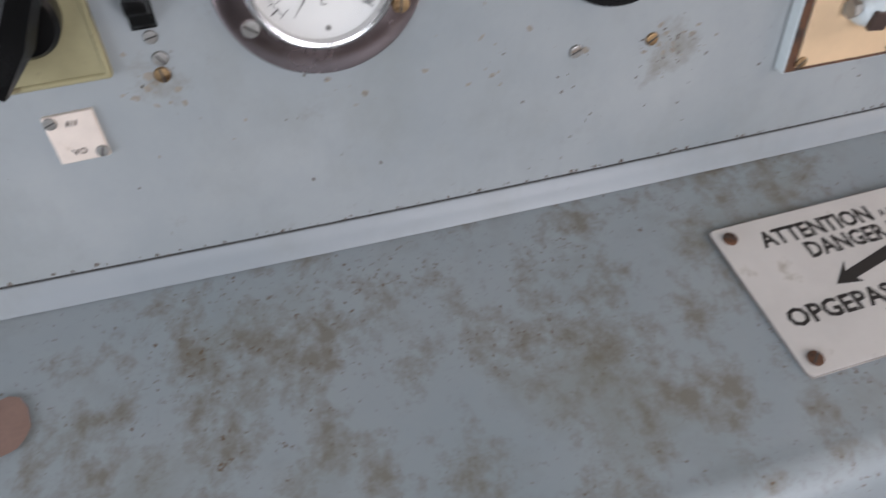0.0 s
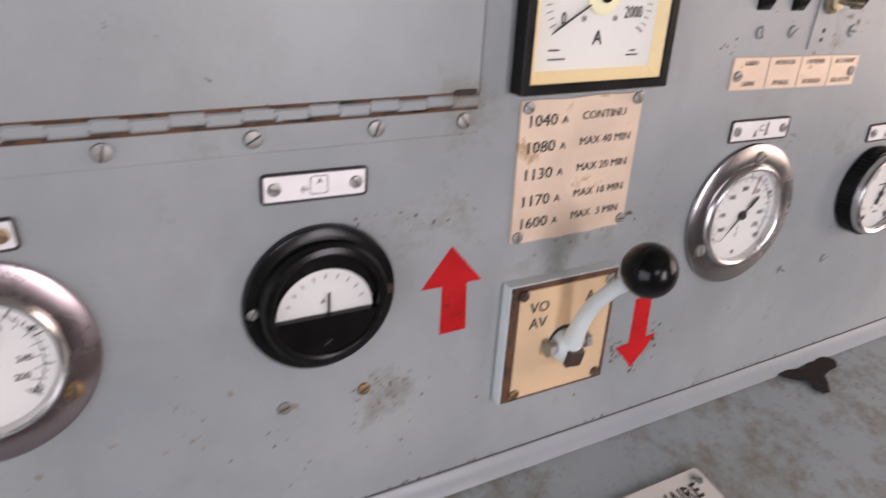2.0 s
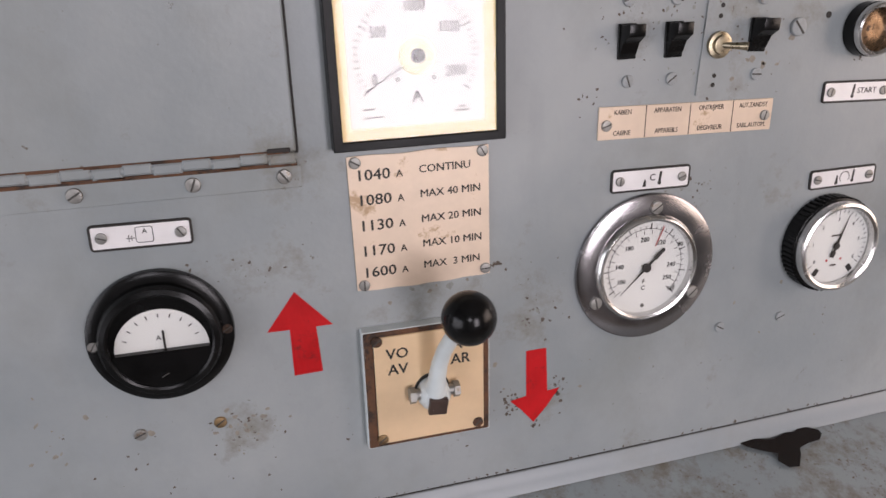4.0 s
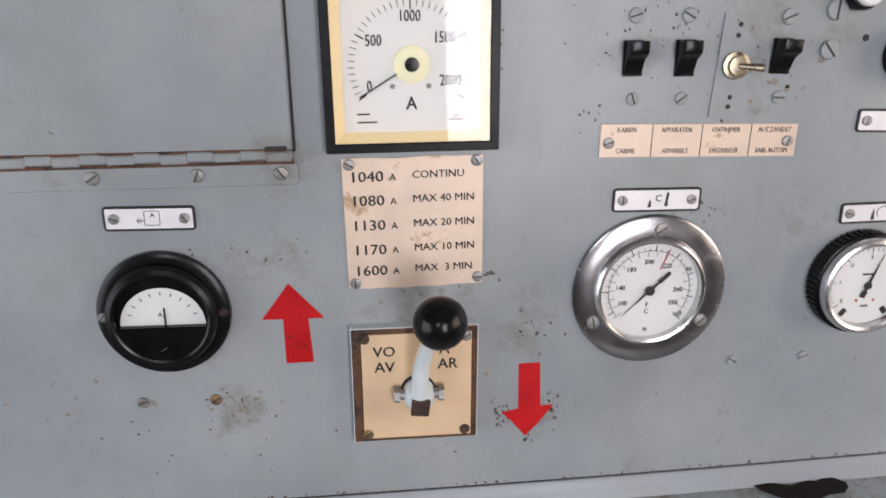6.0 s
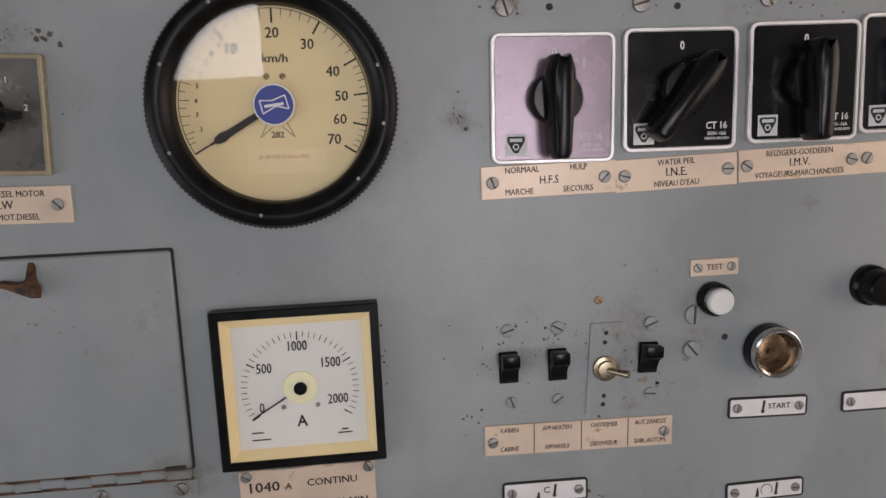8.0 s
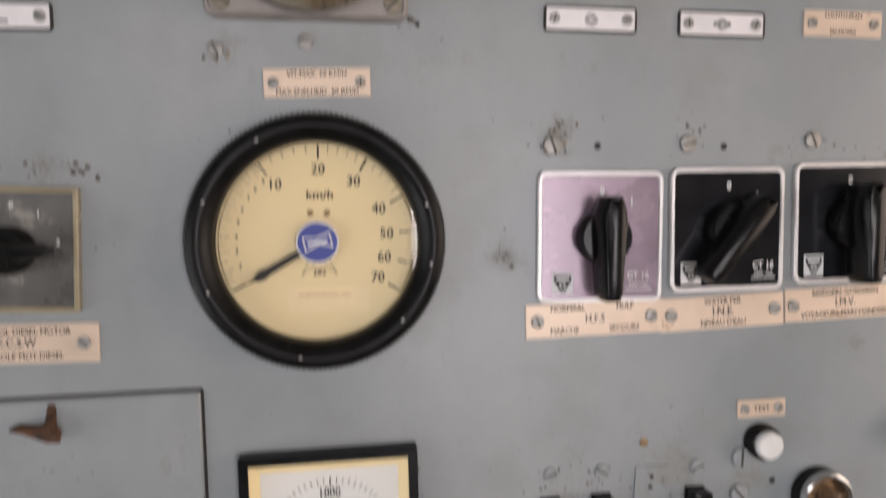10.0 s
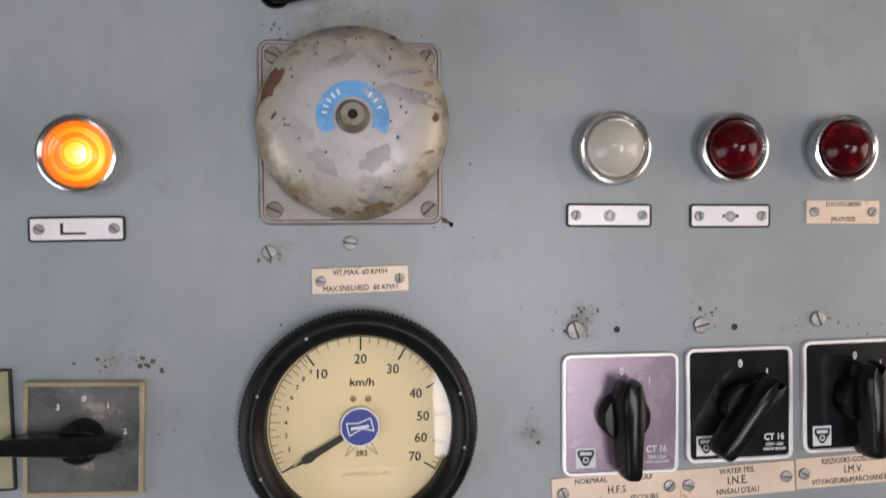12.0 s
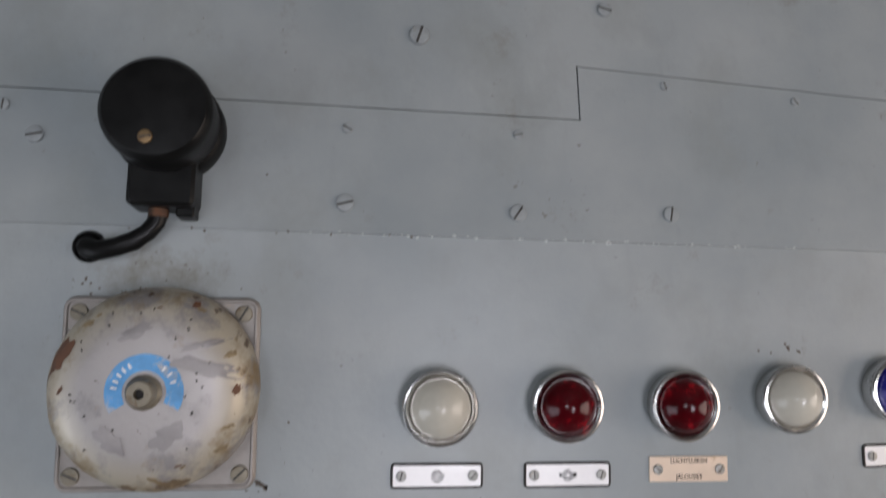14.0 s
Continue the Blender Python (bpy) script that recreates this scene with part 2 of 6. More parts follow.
GLOSS_BLACK = material("glossy_black_plate", (0.012, 0.012, 0.014), 0.15, 0.0, 0.2, 60, 0.01, dirt_or_glint=(0.05, 0.05, 0.05), blotch_at=0.72, blotch_scale=200)
SATIN = material("satin_aluminium", (0.74, 0.72, 0.71), 0.42, 0.55, 0.06, 60, 0.02, dirt_or_glint=(0.40, 0.36, 0.32), blotch_at=0.70, blotch_scale=90)
MILK = material("milky_lens", (0.50, 0.47, 0.40), 0.16, 0.0, 0.10, 45, 0.0)
# The brighter red blotches are inner glints painted into the lens colour.
RED_LENS = material("red_lens", (0.055, 0.0010, 0.003), 0.16, 0.0, 0.6, 60, 0.05, dirt_or_glint=(0.34, 0.003, 0.008), blotch_at=0.57, blotch_scale=60, spec=0.3)
BLUE_LENS = material("blue_lens", (0.01, 0.01, 0.20), 0.10, 0.0, 0.3, 220, 0.2, coat=0.6)
WHITE_CAP = material("white_button_cap", (0.72, 0.72, 0.70), 0.4, 0.0, 0.04)
GALVANISED = material("weathered_bell_metal", (0.52, 0.475, 0.41), 0.46, 0.35, 0.16, 26, 0.10, dirt_or_glint=(0.40, 0.37, 0.345), blotch_at=0.52, blotch_scale=26)
CAST = material("cast_zinc", (0.29, 0.265, 0.245), 0.5, 0.5, 0.2, 60, 0.15, dirt_or_glint=(0.28, 0.23, 0.18), blotch_at=0.6, blotch_scale=50)


def glass_material():
    m = bpy.data.materials.new("dial_glass")
    m.use_nodes = True
    nt = m.node_tree
    nt.nodes.remove(nt.nodes["Principled BSDF"])
    clear, gloss, mix = node(nt, "ShaderNodeBsdfTransparent"), node(nt, "ShaderNodeBsdfGlossy", Roughness=0.02), node(nt, "ShaderNodeMixShader")
    nt.links.new(node(nt, "ShaderNodeFresnel", IOR=1.5).outputs[0], mix.inputs[0])
    nt.links.new(clear.outputs[0], mix.inputs[1])
    nt.links.new(gloss.outputs[0], mix.inputs[2])
    nt.links.new(mix.outputs[0], nt.nodes["Material Output"].inputs[0])
    return m


def pane(name, pts, z, parent, label="clear dial glass"):
    """A single sheet of glass facing outward."""
    me = bpy.data.meshes.new(name)
    me.from_pydata([(x, y, z) for x, y in pts], [], [tuple(range(len(pts)))])
    me.materials.append(GLASS)
    ob = new(name, me)
    ob.parent, ob.visible_shadow = parent, False
    ob["label"] = label
    return ob


def circle(r, n=64):
    return [(r * math.cos(2 * math.pi * i / n), r * math.sin(2 * math.pi * i / n)) for i in range(n)]


def lit_lens_material():
    """Amber glass with a burning bulb behind it, brightest before the filament."""
    m = bpy.data.materials.new("lit_amber_lens")
    m.use_nodes = True
    nt = m.node_tree
    bsdf = nt.nodes["Principled BSDF"]
    bsdf.inputs["Roughness"].default_value = 0.12
    bsdf.inputs["Base Color"].default_value = (0.6, 0.16, 0.01, 1)
    where = node(nt, "ShaderNodeTexCoord")
    d = node(nt, "ShaderNodeVectorMath")
    d.operation = "DISTANCE"
    d.inputs[1].default_value = (0.0045, -0.001, 0.016)
    nt.links.new(where.outputs["Object"], d.inputs[0])
    wave = node(nt, "ShaderNodeTexWave", Scale=120.0, Distortion=0.8)
    wave.wave_type, wave.rings_direction = "RINGS", "SPHERICAL"
    nt.links.new(where.outputs["Object"], wave.inputs["Vector"])
    add = node(nt, "ShaderNodeMath")
    add.operation = "MULTIPLY_ADD"
    add.inputs[1].default_value = 0.0078
    nt.links.new(wave.outputs["Fac"], add.inputs[0])
    nt.links.new(d.outputs["Value"], add.inputs[2])
    ramp = node(nt, "ShaderNodeValToRGB")
    scale = node(nt, "ShaderNodeMapRange", From_Min=0.0, From_Max=0.02)
    nt.links.new(add.outputs[0], scale.inputs[0])
    nt.links.new(scale.outputs[0], ramp.inputs[0])
    e = ramp.color_ramp.elements
    e[0].position, e[0].color = 0.16, (1.0, 0.92, 0.62, 1)
    e[1].position, e[1].color = 1.0, (0.85, 0.10, 0.002, 1)
    mid = e.new(0.36)
    mid.color = (1.0, 0.60, 0.06, 1)
    mid = e.new(0.66)
    mid.color = (1.0, 0.33, 0.010, 1)
    nt.links.new(ramp.outputs[0], bsdf.inputs["Emission Color"])
    bsdf.inputs["Emission Strength"].default_value = 1.6
    return m


GLASS = glass_material()
LIT = lit_lens_material()

# ---- shape helpers ----


def facing(x, z, turn=0.0, out=0.0, lean=0.0):
    """A pose on the panel: local x to the right, local y up, local z out of it. turn: degrees anticlockwise; lean: degrees by which the panel leans back there."""
    face = Matrix(((1, 0, 0, 0), (0, 0, -1, 0), (0, 1, 0, 0), (0, 0, 0, 1)))
    return Matrix.Translation((x, -out, z)) @ face @ pose(0, 0, 0, -lean) @ pose(0, 0, 0, 0, 0, turn)


def thing(name, m, label, category, group="", kind=""):
    ob = new(name)
    ob.empty_display_size = 0.01
    ob.matrix_world = m
    return tagged(ob, label, category, group, kind)


def mesh_of(name, bm, mat, sharp=35):
    me = bpy.data.meshes.new(name)
    bmesh.ops.recalc_face_normals(bm, faces=bm.faces)
    bm.to_mesh(me)
    bm.free()
    if sharp:
        me.polygons.foreach_set("use_smooth", [True] * len(me.polygons))
        me.set_sharp_from_angle(angle=radians(sharp))
    me.materials.append(mat)
    return me


def part(name, bm, mat, parent, label="", at=None, sharp=35):
    ob = new(name, mesh_of(name, bm, mat, sharp))
    ob.parent = parent
    if at is not None:
        ob.matrix_local = at
    if label:
        ob["label"] = label
    return ob


def lathe(profile, seg=48, bm=None):
    """Turned about local z: a profile of (radius, height)."""
    bm = bm or bmesh.new()
    rings = []
    for r, z in profile:
        if r < 1e-6:
            rings.append([bm.verts.new((0, 0, z))])
        else:
            rings.append([bm.verts.new((r * math.cos(2 * math.pi * i / seg), r * math.sin(2 * math.pi * i / seg), z)) for i in range(seg)])
    for a, b in zip(rings, rings[1:]):
        for i in range(seg):
            j = (i + 1) % seg
            vs = [a[i % len(a)], a[j % len(a)], b[j % len(b)], b[i % len(b)]]
            vs = list(dict.fromkeys(vs))
            if len(vs) > 2:
                bm.faces.new(vs)
    return bm


def outline(w, h, r, n=5):
    pts = []
    for cx, cy, a in ((w / 2 - r, h / 2 - r, 0), (-w / 2 + r, h / 2 - r, 90), (-w / 2 + r, -h / 2 + r, 180), (w / 2 - r, -h / 2 + r, 270)):
        for i in range(n + 1):
            t = radians(a + 90 * i / n)
            pts.append((cx + r * math.cos(t), cy + r * math.sin(t)))
    return pts


def stack(loops, bm=None, cap_top=True, cap_bottom=True):
    """Loops of (points, height) joined one on another."""
    bm = bm or bmesh.new()
    rows = [[bm.verts.new((x, y, z)) for x, y in pts] for pts, z in loops]
    for a, b in zip(rows, rows[1:]):
        for i in range(len(a)):
            j = (i + 1) % len(a)
            bm.faces.new((a[i], a[j], b[j], b[i]))
    if cap_bottom:
        bm.faces.new(rows[0][::-1])
    if cap_top:
        bm.faces.new(rows[-1])
    return bm


def slab(w, h, d, r=0.001, b=0.0004, z=0.0, bm=None):
    """A plate with rounded corners and a softened front edge."""
    return stack(((outline(w, h, r), z), (outline(w, h, r), z + d - b), (outline(w - 2 * b, h - 2 * b, max(r - b, 1e-4)), z + d)), bm)


def prism(pts, z0, z1, bm=None):
    return stack(((pts, z0), (pts, z1)), bm)


def rim(w, h, r, width, d, z=0.0):
    """A flat frame."""
    bm = bmesh.new()
    w2, h2, r2 = w - 2 * width, h - 2 * width, max(r - width, 2e-4)
    b = min(0.0006, width * 0.3)
    return stack(((outline(w2, h2, r2), z), (outline(w, h, r), z), (outline(w, h, r), z + d - b), (outline(w - 2 * b, h - 2 * b, max(r - b, 2e-4)), z + d), (outline(w2 + 2 * b, h2 + 2 * b, r2 + b), z + d), (outline(w2, h2, r2), z + d - b), (outline(w2, h2, r2), z)), bm, False, False)


def sweep(points, radius, seg=12, bm=None):
    """A round bar along points; radius one value or one a point."""
    bm = bm or bmesh.new()
    pts = [Vector(p) for p in points]
    rs = radius if isinstance(radius, (list, tuple)) else [radius] * len(pts)
    rows, side = [], Vector((0.3, 0.2, 0.9))
    for i, p in enumerate(pts):
        d = (pts[min(i + 1, len(pts) - 1)] - pts[max(i - 1, 0)]).normalized()
        u = d.cross(side).normalized()
        v = d.cross(u)
        rows.append([bm.verts.new(p + rs[i] * (u * math.cos(2 * math.pi * k / seg) + v * math.sin(2 * math.pi * k / seg))) for k in range(seg)])
    for a, b in zip(rows, rows[1:]):
        for i in range(seg):
            bm.faces.new((a[i], a[(i + 1) % seg], b[(i + 1) % seg], b[i]))
    bm.faces.new(rows[0][::-1])
    bm.faces.new(rows[-1])
    return bm


def bar(x0, y0, x1, y1, width, z0, z1, bm=None):
    """A straight flat stroke."""
    d = Vector((x1 - x0, y1 - y0)).normalized() * width / 2
    return prism([(x0 + d.y, y0 - d.x), (x1 + d.y, y1 - d.x), (x1 - d.y, y1 + d.x), (x0 - d.y, y0 + d.x)], z0, z1, bm)


def lettering(text, size, x, y, z, mat, parent, align="CENTER", wide=1.0, turn=0.0, name="lettering", bold=0.0, span=None):
    """Raised or filled letters; size is the height of a capital; span: where the line begins and ends."""
    cu = bpy.data.curves.new(name, "FONT")
    cu.body, cu.size, cu.align_x, cu.align_y, cu.extrude, cu.offset = text, size / 0.70, align, "CENTER", 0.00006, bold
    cu.resolution_u = 2
    tmp = bpy.data.objects.new(name, cu)
    scene.collection.objects.link(tmp)
    bpy.context.view_layer.update()
    me = bpy.data.meshes.new_from_object(tmp.evaluated_get(bpy.context.evaluated_depsgraph_get()))
    bpy.data.objects.remove(tmp)
    bpy.data.curves.remove(cu)
    me.name = name
    me.materials.clear()
    if not bold:
        # broad strokes of the engraving tool: the letters once more on either side
        bm = bmesh.new()
        for i, shift in enumerate((-0.022, 0.022, 0.0)):
            first = len(bm.verts)
            bm.from_mesh(me)
            bm.verts.ensure_lookup_table()
            for v in bm.verts[first:]:
                v.co += Vector((shift * size, (i % 2) * 0.02 * size, i * 0.000006))
        bm.to_mesh(me)
        bm.free()
    me.materials.append(mat)
    if span:
        xs = [v.co.x for v in me.vertices]
        wide = (span[1] - span[0]) / (max(xs) - min(xs))
        x = span[0] - min(xs) * wide
    ob = new(name, me)
    ob.parent = parent
    ob.matrix_local = pose(x, y, z, 0, 0, turn) @ Matrix.Diagonal((wide, 1, 1, 1))
    return ob


def screw_head(r=0.0036, h=0.0016, slot=True):
    bm = lathe([(0, 0), (r, 0), (r, h * 0.60), (r * 0.93, h * 0.86), (r * 0.72, h * 0.98), (0, h)], 20)
    return bm


SCREW_MESH = {}


def screw(parent, x, y, z=0.0, r=0.0036, mat=None, turn=30.0, name="screw"):
    """A round slotted screw head."""
    mat = mat or STEEL
    key = (round(r, 5), mat.name)
    if key not in SCREW_MESH:
        SCREW_MESH[key] = (mesh_of("screw", screw_head(r, r * 0.42), mat), mesh_of("slot", slab(r * 1.80, r * 0.25, r * 0.10, r * 0.05, r * 0.02), SLOT_SHADE, 0))
    head, cut = SCREW_MESH[key]
    ob = new(name, head)
    if isinstance(parent, Matrix):
        ob.matrix_world = parent
    else:
        ob.parent = parent
        ob.matrix_local = pose(x, y, z, 0, 0, turn)
    if parent is None or isinstance(parent, Matrix) or parent.parent is None:
        s = new("slot", cut)
        s.parent = ob
        s.matrix_local = Matrix.Translation((0, 0, r * 0.335))
    return ob


# ---- the cab and its panel ----
def box(name, lo, hi, mat, label="", kind="structure", bevel=0.0):
    bm = bmesh.new()
    bmesh.ops.create_cube(bm, size=1.0)
    size = [b - a for a, b in zip(lo, hi)]
    for v in bm.verts:
        v.co = Vector([a + s * (c + 0.5) for a, s, c in zip(lo, size, v.co)])
    if bevel:
        bmesh.ops.bevel(bm, geom=bm.edges[:], offset=bevel, segments=2, profile=0.5, affect="EDGES")
    return tagged(new(name, mesh_of(name, bm, mat)), label, "", "", kind)


box("floor", (-1.3, -2.0, -0.05), (1.5, 0.3, 0.0), FLOORING, "worn brown cab floor")
box("ceiling", (-1.3, -2.0, 2.30), (1.5, 0.3, 2.35), CAB_PAINT, "dark grey painted cab ceiling")


def window_wall(name, lo, hi, along, openings):
    """A wall with window openings (start, end, sill, head), as sills, heads and piers."""
    bm = bmesh.new()
    o = 1 - along
    blocks, at = [], lo[along]
    for a0, a1, z0, z1 in openings:
        blocks += [(at, a0, 0.0, 2.30), (a0, a1, 0.0, z0), (a0, a1, z1, 2.30)]
        at = a1
    for s0, s1, b0, b1 in blocks + [(at, hi[along], 0.0, 2.30)]:
        made = bmesh.ops.create_cube(bm, size=1.0)["verts"]
        for v in made:
            c = [0, 0, b0 + (b1 - b0) * (v.co.z + 0.5)]
            c[along] = s0 + (s1 - s0) * (v.co[along] + 0.5)
            c[o] = lo[o] + (hi[o] - lo[o]) * (v.co[o] + 0.5)
            v.co = c
    return tagged(new(name, mesh_of(name, bm, CAB_PAINT)), "dark grey painted cab wall with window openings", "", "", "structure")


window_wall("wall_west", (-1.30, -2.0), (-1.24, 0.3), 1, ((-1.27, -0.17, 0.68, 1.48),))
window_wall("wall_east", (1.44, -2.0), (1.50, 0.3), 1, ((-1.30, -0.20, 1.00, 1.80),))
window_wall("wall_south", (-1.24, -2.0), (1.44, -1.94), 0, ((-0.71, -0.29, 1.59, 1.93), (0.18, 0.68, 0.80, 1.70)))
box("wall_north", (-1.24, 0.14, 0.0), (1.44, 0.20, 2.30), CAB_PAINT, "dark grey painted cab wall behind the console")
ground = box("ground", (-400, -400, -1.4), (400, 400, -1.2), FLOORING, "dull brown ground outside the cab")

# sheet steel of the console: front panel, lip, sloping desk
FOLD, DROP, LEAN = 1.6800, -0.0380, 4.5
LEFT, RIGHT = -1.15, 1.35


def sag(x):
    """How far the console's foot line lies below a straight one."""
    x = max(-0.55, min(0.50, x))
    return 0.0295 * x * x - 0.0062 * x - 0.0075


STATIONS = [float(x) for x in np.linspace(LEFT, RIGHT, 51)]


def sheet(name, pts, mat, y_front, thick, label, lean=0.0):
    """A sheet in the panel's plane, from (x, z) points."""
    bm = prism(pts, -thick, 0.0)
    ob = new(name, mesh_of(name, bm, mat))
    ob.matrix_world = facing(0, 0, 0, -y_front)
    return tagged(ob, label, "", "", "structure")


sheet("wall_panel", [(x, 0.9845 + sag(x)) for x in STATIONS] + [(RIGHT, FOLD + DROP * RIGHT), (LEFT, FOLD + DROP * LEFT)], PANEL, 0.0, 0.003, "grey-blue enamelled steel instrument panel with small rust specks")
sheet("trim_gap", [(x, 0.976 + sag(x)) for x in STATIONS] + [(RIGHT, 1.02), (LEFT, 1.02)], CREVICE, 0.0005, 0.002, "dark gap under the instrument panel")


def swept_profile(name, profile, mat, label):
    """A profile of (y, z) run along x."""
    bm = bmesh.new()
    rows = [[bm.verts.new((x, y, z + sag(x))) for y, z in profile] for x in STATIONS]
    for a, b in zip(rows, rows[1:]):
        for i in range(len(profile)):
            j = (i + 1) % len(profile)
            bm.faces.new((a[i], b[i], b[j], a[j]))
    bm.faces.new(rows[0])
    bm.faces.new(rows[-1][::-1])
    return tagged(new(name, mesh_of(name, bm, mat, 50)), label, "", "", "structure")


swept_profile("trim_lip", [(0.008, 0.9828), (0.0004, 0.9828), (-0.0004, 0.9822), (-0.0016, 0.9735), (-0.0042, 0.9672), (0.008, 0.9672)], LIP, "pale blue steel lip along the foot of the panel")
DESK_Z = 0.9690
nose = [(-0.172 - 0.022 * math.sin(radians(a)), DESK_Z - 0.0564 + 0.022 * math.cos(radians(a)) - 0.0004) for a in range(-10, 91, 10)]
desk_profile = [(0.012, DESK_Z + 0.0024 - 0.002), (-0.1677, DESK_Z - 0.0336)] + nose[1:] + [(-0.194, 0.60), (-0.190, 0.60), (-0.190, 0.90), (0.012, 0.945)]
swept_profile("desk_top", desk_profile, DESK, "sloping grey-blue enamelled desk top stained with rust")

# leaning sheets above the fold
tan_lean = math.tan(radians(LEAN))


def leaning(name, pts, mat, back, label, thick=0.0025):
    """A sheet above the fold; pts are (x, z) in the world."""
    bm = bmesh.new()
    def at(x, z, d):
        return (x, (z - FOLD - DROP * x) * tan_lean + d, z)
    a = [bm.verts.new(at(x, z, back)) for x, z in pts]
    b = [bm.verts.new(at(x, z, back + thick)) for x, z in pts]
    for i in range(len(a)):
        j = (i + 1) % len(a)
        bm.faces.new((a[i], a[j], b[j], b[i]))
    bm.faces.new(a[::-1])
    bm.faces.new(b)
    return tagged(new(name, mesh_of(name, bm, mat, 0)), label, "", "", "structure")


SEAM_L = lambda x: 1.7582 - 0.0410 * x
SEAM_R = lambda x: 1.8030 - 0.0853 * x
STEP = 0.2105
leaning("wall_upper_cover", [(LEFT, FOLD + DROP * LEFT + 0.0002), (RIGHT, FOLD + DROP * RIGHT + 0.0002), (RIGHT, SEAM_R(RIGHT) - 0.0004), (STEP + 0.0004, SEAM_R(STEP) - 0.0004), (STEP + 0.0004, SEAM_L(STEP) - 0.0004), (LEFT, SEAM_L(LEFT) - 0.0004)], PANEL, 0.0, "grey-blue enamelled steel cover strip with a stepped edge")
leaning("wall_upper_sheet", [(LEFT, SEAM_L(LEFT) + 0.0004), (STEP - 0.0004, SEAM_L(STEP) + 0.0004), (STEP - 0.0004, SEAM_R(STEP) + 0.0004), (RIGHT, SEAM_R(RIGHT) + 0.0004), (RIGHT, 2.30), (LEFT, 2.30)], PANEL, 0.0004, "grey-blue enamelled upper steel sheet")
leaning("trim_seam_backing", [(LEFT, 1.66 + 0.04), (RIGHT, 1.64), (RIGHT, 1.86), (LEFT, 1.86)], CREVICE, 0.004, "dark gap behind the sheet joints")

# ---- plates with lettering ----


def label_plate(x, z, w, h, turn, label, mat=SILVER, border=True, screws=True, screw_mat=None, thick=0.0012, r=0.0016, group="label plates", screw_r=0.0030, sx=None):
    t = thing("label_plate", facing(x, z, turn), label, "label plate", group)
    part("plate", slab(w, h, thick, r, 0.0003), mat, t)
    if border:
        part("border", rim(w + 0.0016, h + 0.0016, r + 0.0008, 0.0015, 0.0015), INK, t, "black painted border")
    if screws:
        for i, s in enumerate((-1, 1)):
            screw(t, s * (w / 2 - (sx or 0.0052)), 0, thick, screw_r, screw_mat, random.uniform(0, 180))
    return t


def arc_strokes(cx, cy, r, a0, a1, width, z, turns=1.0, n=28, grow=0.0):
    bm = bmesh.new()
    pts = []
    for i in range(n + 1):
        a = radians(a0 + (a1 - a0) * i / n)
        rr = r + grow * i / n
        pts.append((cx + rr * math.cos(a), cy + rr * math.sin(a)))
    for p, q in zip(pts, pts[1:]):
        bar(*p, *q, width, z, z + 0.0001, bm)
    return bm


Z1 = 0.00125
p = label_plate(-0.1924, 1.5388, 0.0505, 0.0128, -1.0, "white engraved label plate with an oil-can sign above the rotary switch")
bm = bar(-0.008, 0.0034, -0.008, -0.0032, 0.0017, Z1, Z1 + 0.0001)
bar(-0.0088, -0.0025, 0.005, -0.0025, 0.0013, Z1, Z1 + 0.0001, bm)
part("symbol", bm, INK, p, "", None, 0)
part("symbol", arc_strokes(0.0, 0.0008, 0.0026, 0, 360, 0.0005, Z1), SILVER, p, "", None, 0)

p = label_plate(0.1155, 1.5368, 0.0520, 0.0128, -2.0, "white engraved label plate with a spiral sign")
part("symbol", arc_strokes(0.0, 0.0, 0.0008, 0, 1100, 0.00045, Z1, grow=0.0030, n=60), INK, p, "", None, 0)
p = label_plate(0.1929, 1.5340, 0.0510, 0.0132, -1.8, "white engraved label plate with a ringed spiral sign")
bm = arc_strokes(0.0, 0.0, 0.0008, 0, 1100, 0.00045, Z1, grow=0.0028, n=60)
bar(-0.0052, 0, -0.0038, 0, 0.0022, Z1, Z1 + 0.0001, bm)
bar(0.0038, 0, 0.0052, 0, 0.0022, Z1, Z1 + 0.0001, bm)
part("symbol", bm, INK, p, "", None, 0)
p = label_plate(0.2680, 1.5341, 0.0495, 0.0148, -2.0, "brass label plate for the louvres under a red lamp", PLATE, False, r=0.0006)
lettering("LUCHTLUIKEN", 0.0029, 0, 0.0048, Z1, BROWN_INK, p, "CENTER", 0.86)
lettering("JALOUSIES", 0.0029, 0, -0.0045, Z1, BROWN_INK, p, "CENTER", 0.86)
label_plate(0.4091, 1.5369, 0.0520, 0.0128, 0.0, "white engraved label plate under the blue lamp")

p = label_plate(-0.0360, 1.5039, 0.0562, 0.0150, 0.1, "brass speed limit plate fixed above the speedometer", PLATE, False, r=0.0005)
lettering("VIT.MAX. 60 KM/H", 0.0032, 0, 0.0045, Z1, INK, p, "CENTER", 0.86)
lettering("MAX.SNELHEID  60 KM/H", 0.0032, 0, -0.0048, Z1, INK, p, "CENTER", 0.86)

p = label_plate(-0.1948, 1.3722, 0.0800, 0.0208, -1.8, "brass engine control plate under the rotary switch", PLATE, False, r=0.0005, sx=0.0075, screw_r=0.0034)
lettering("KONTROOL DIESEL MOTOR", 0.0034, -0.0005, 0.0062, Z1, BROWN_INK, p, "CENTER", 0.86)
lettering("E.C.S.W", 0.0046, -0.0005, 0.0002, Z1, BROWN_INK, p, "CENTER", 0.86)
lettering("CONTROLE MOT.DIESEL", 0.0034, -0.0005, -0.0066, Z1, BROWN_INK, p, "CENTER", 0.86)

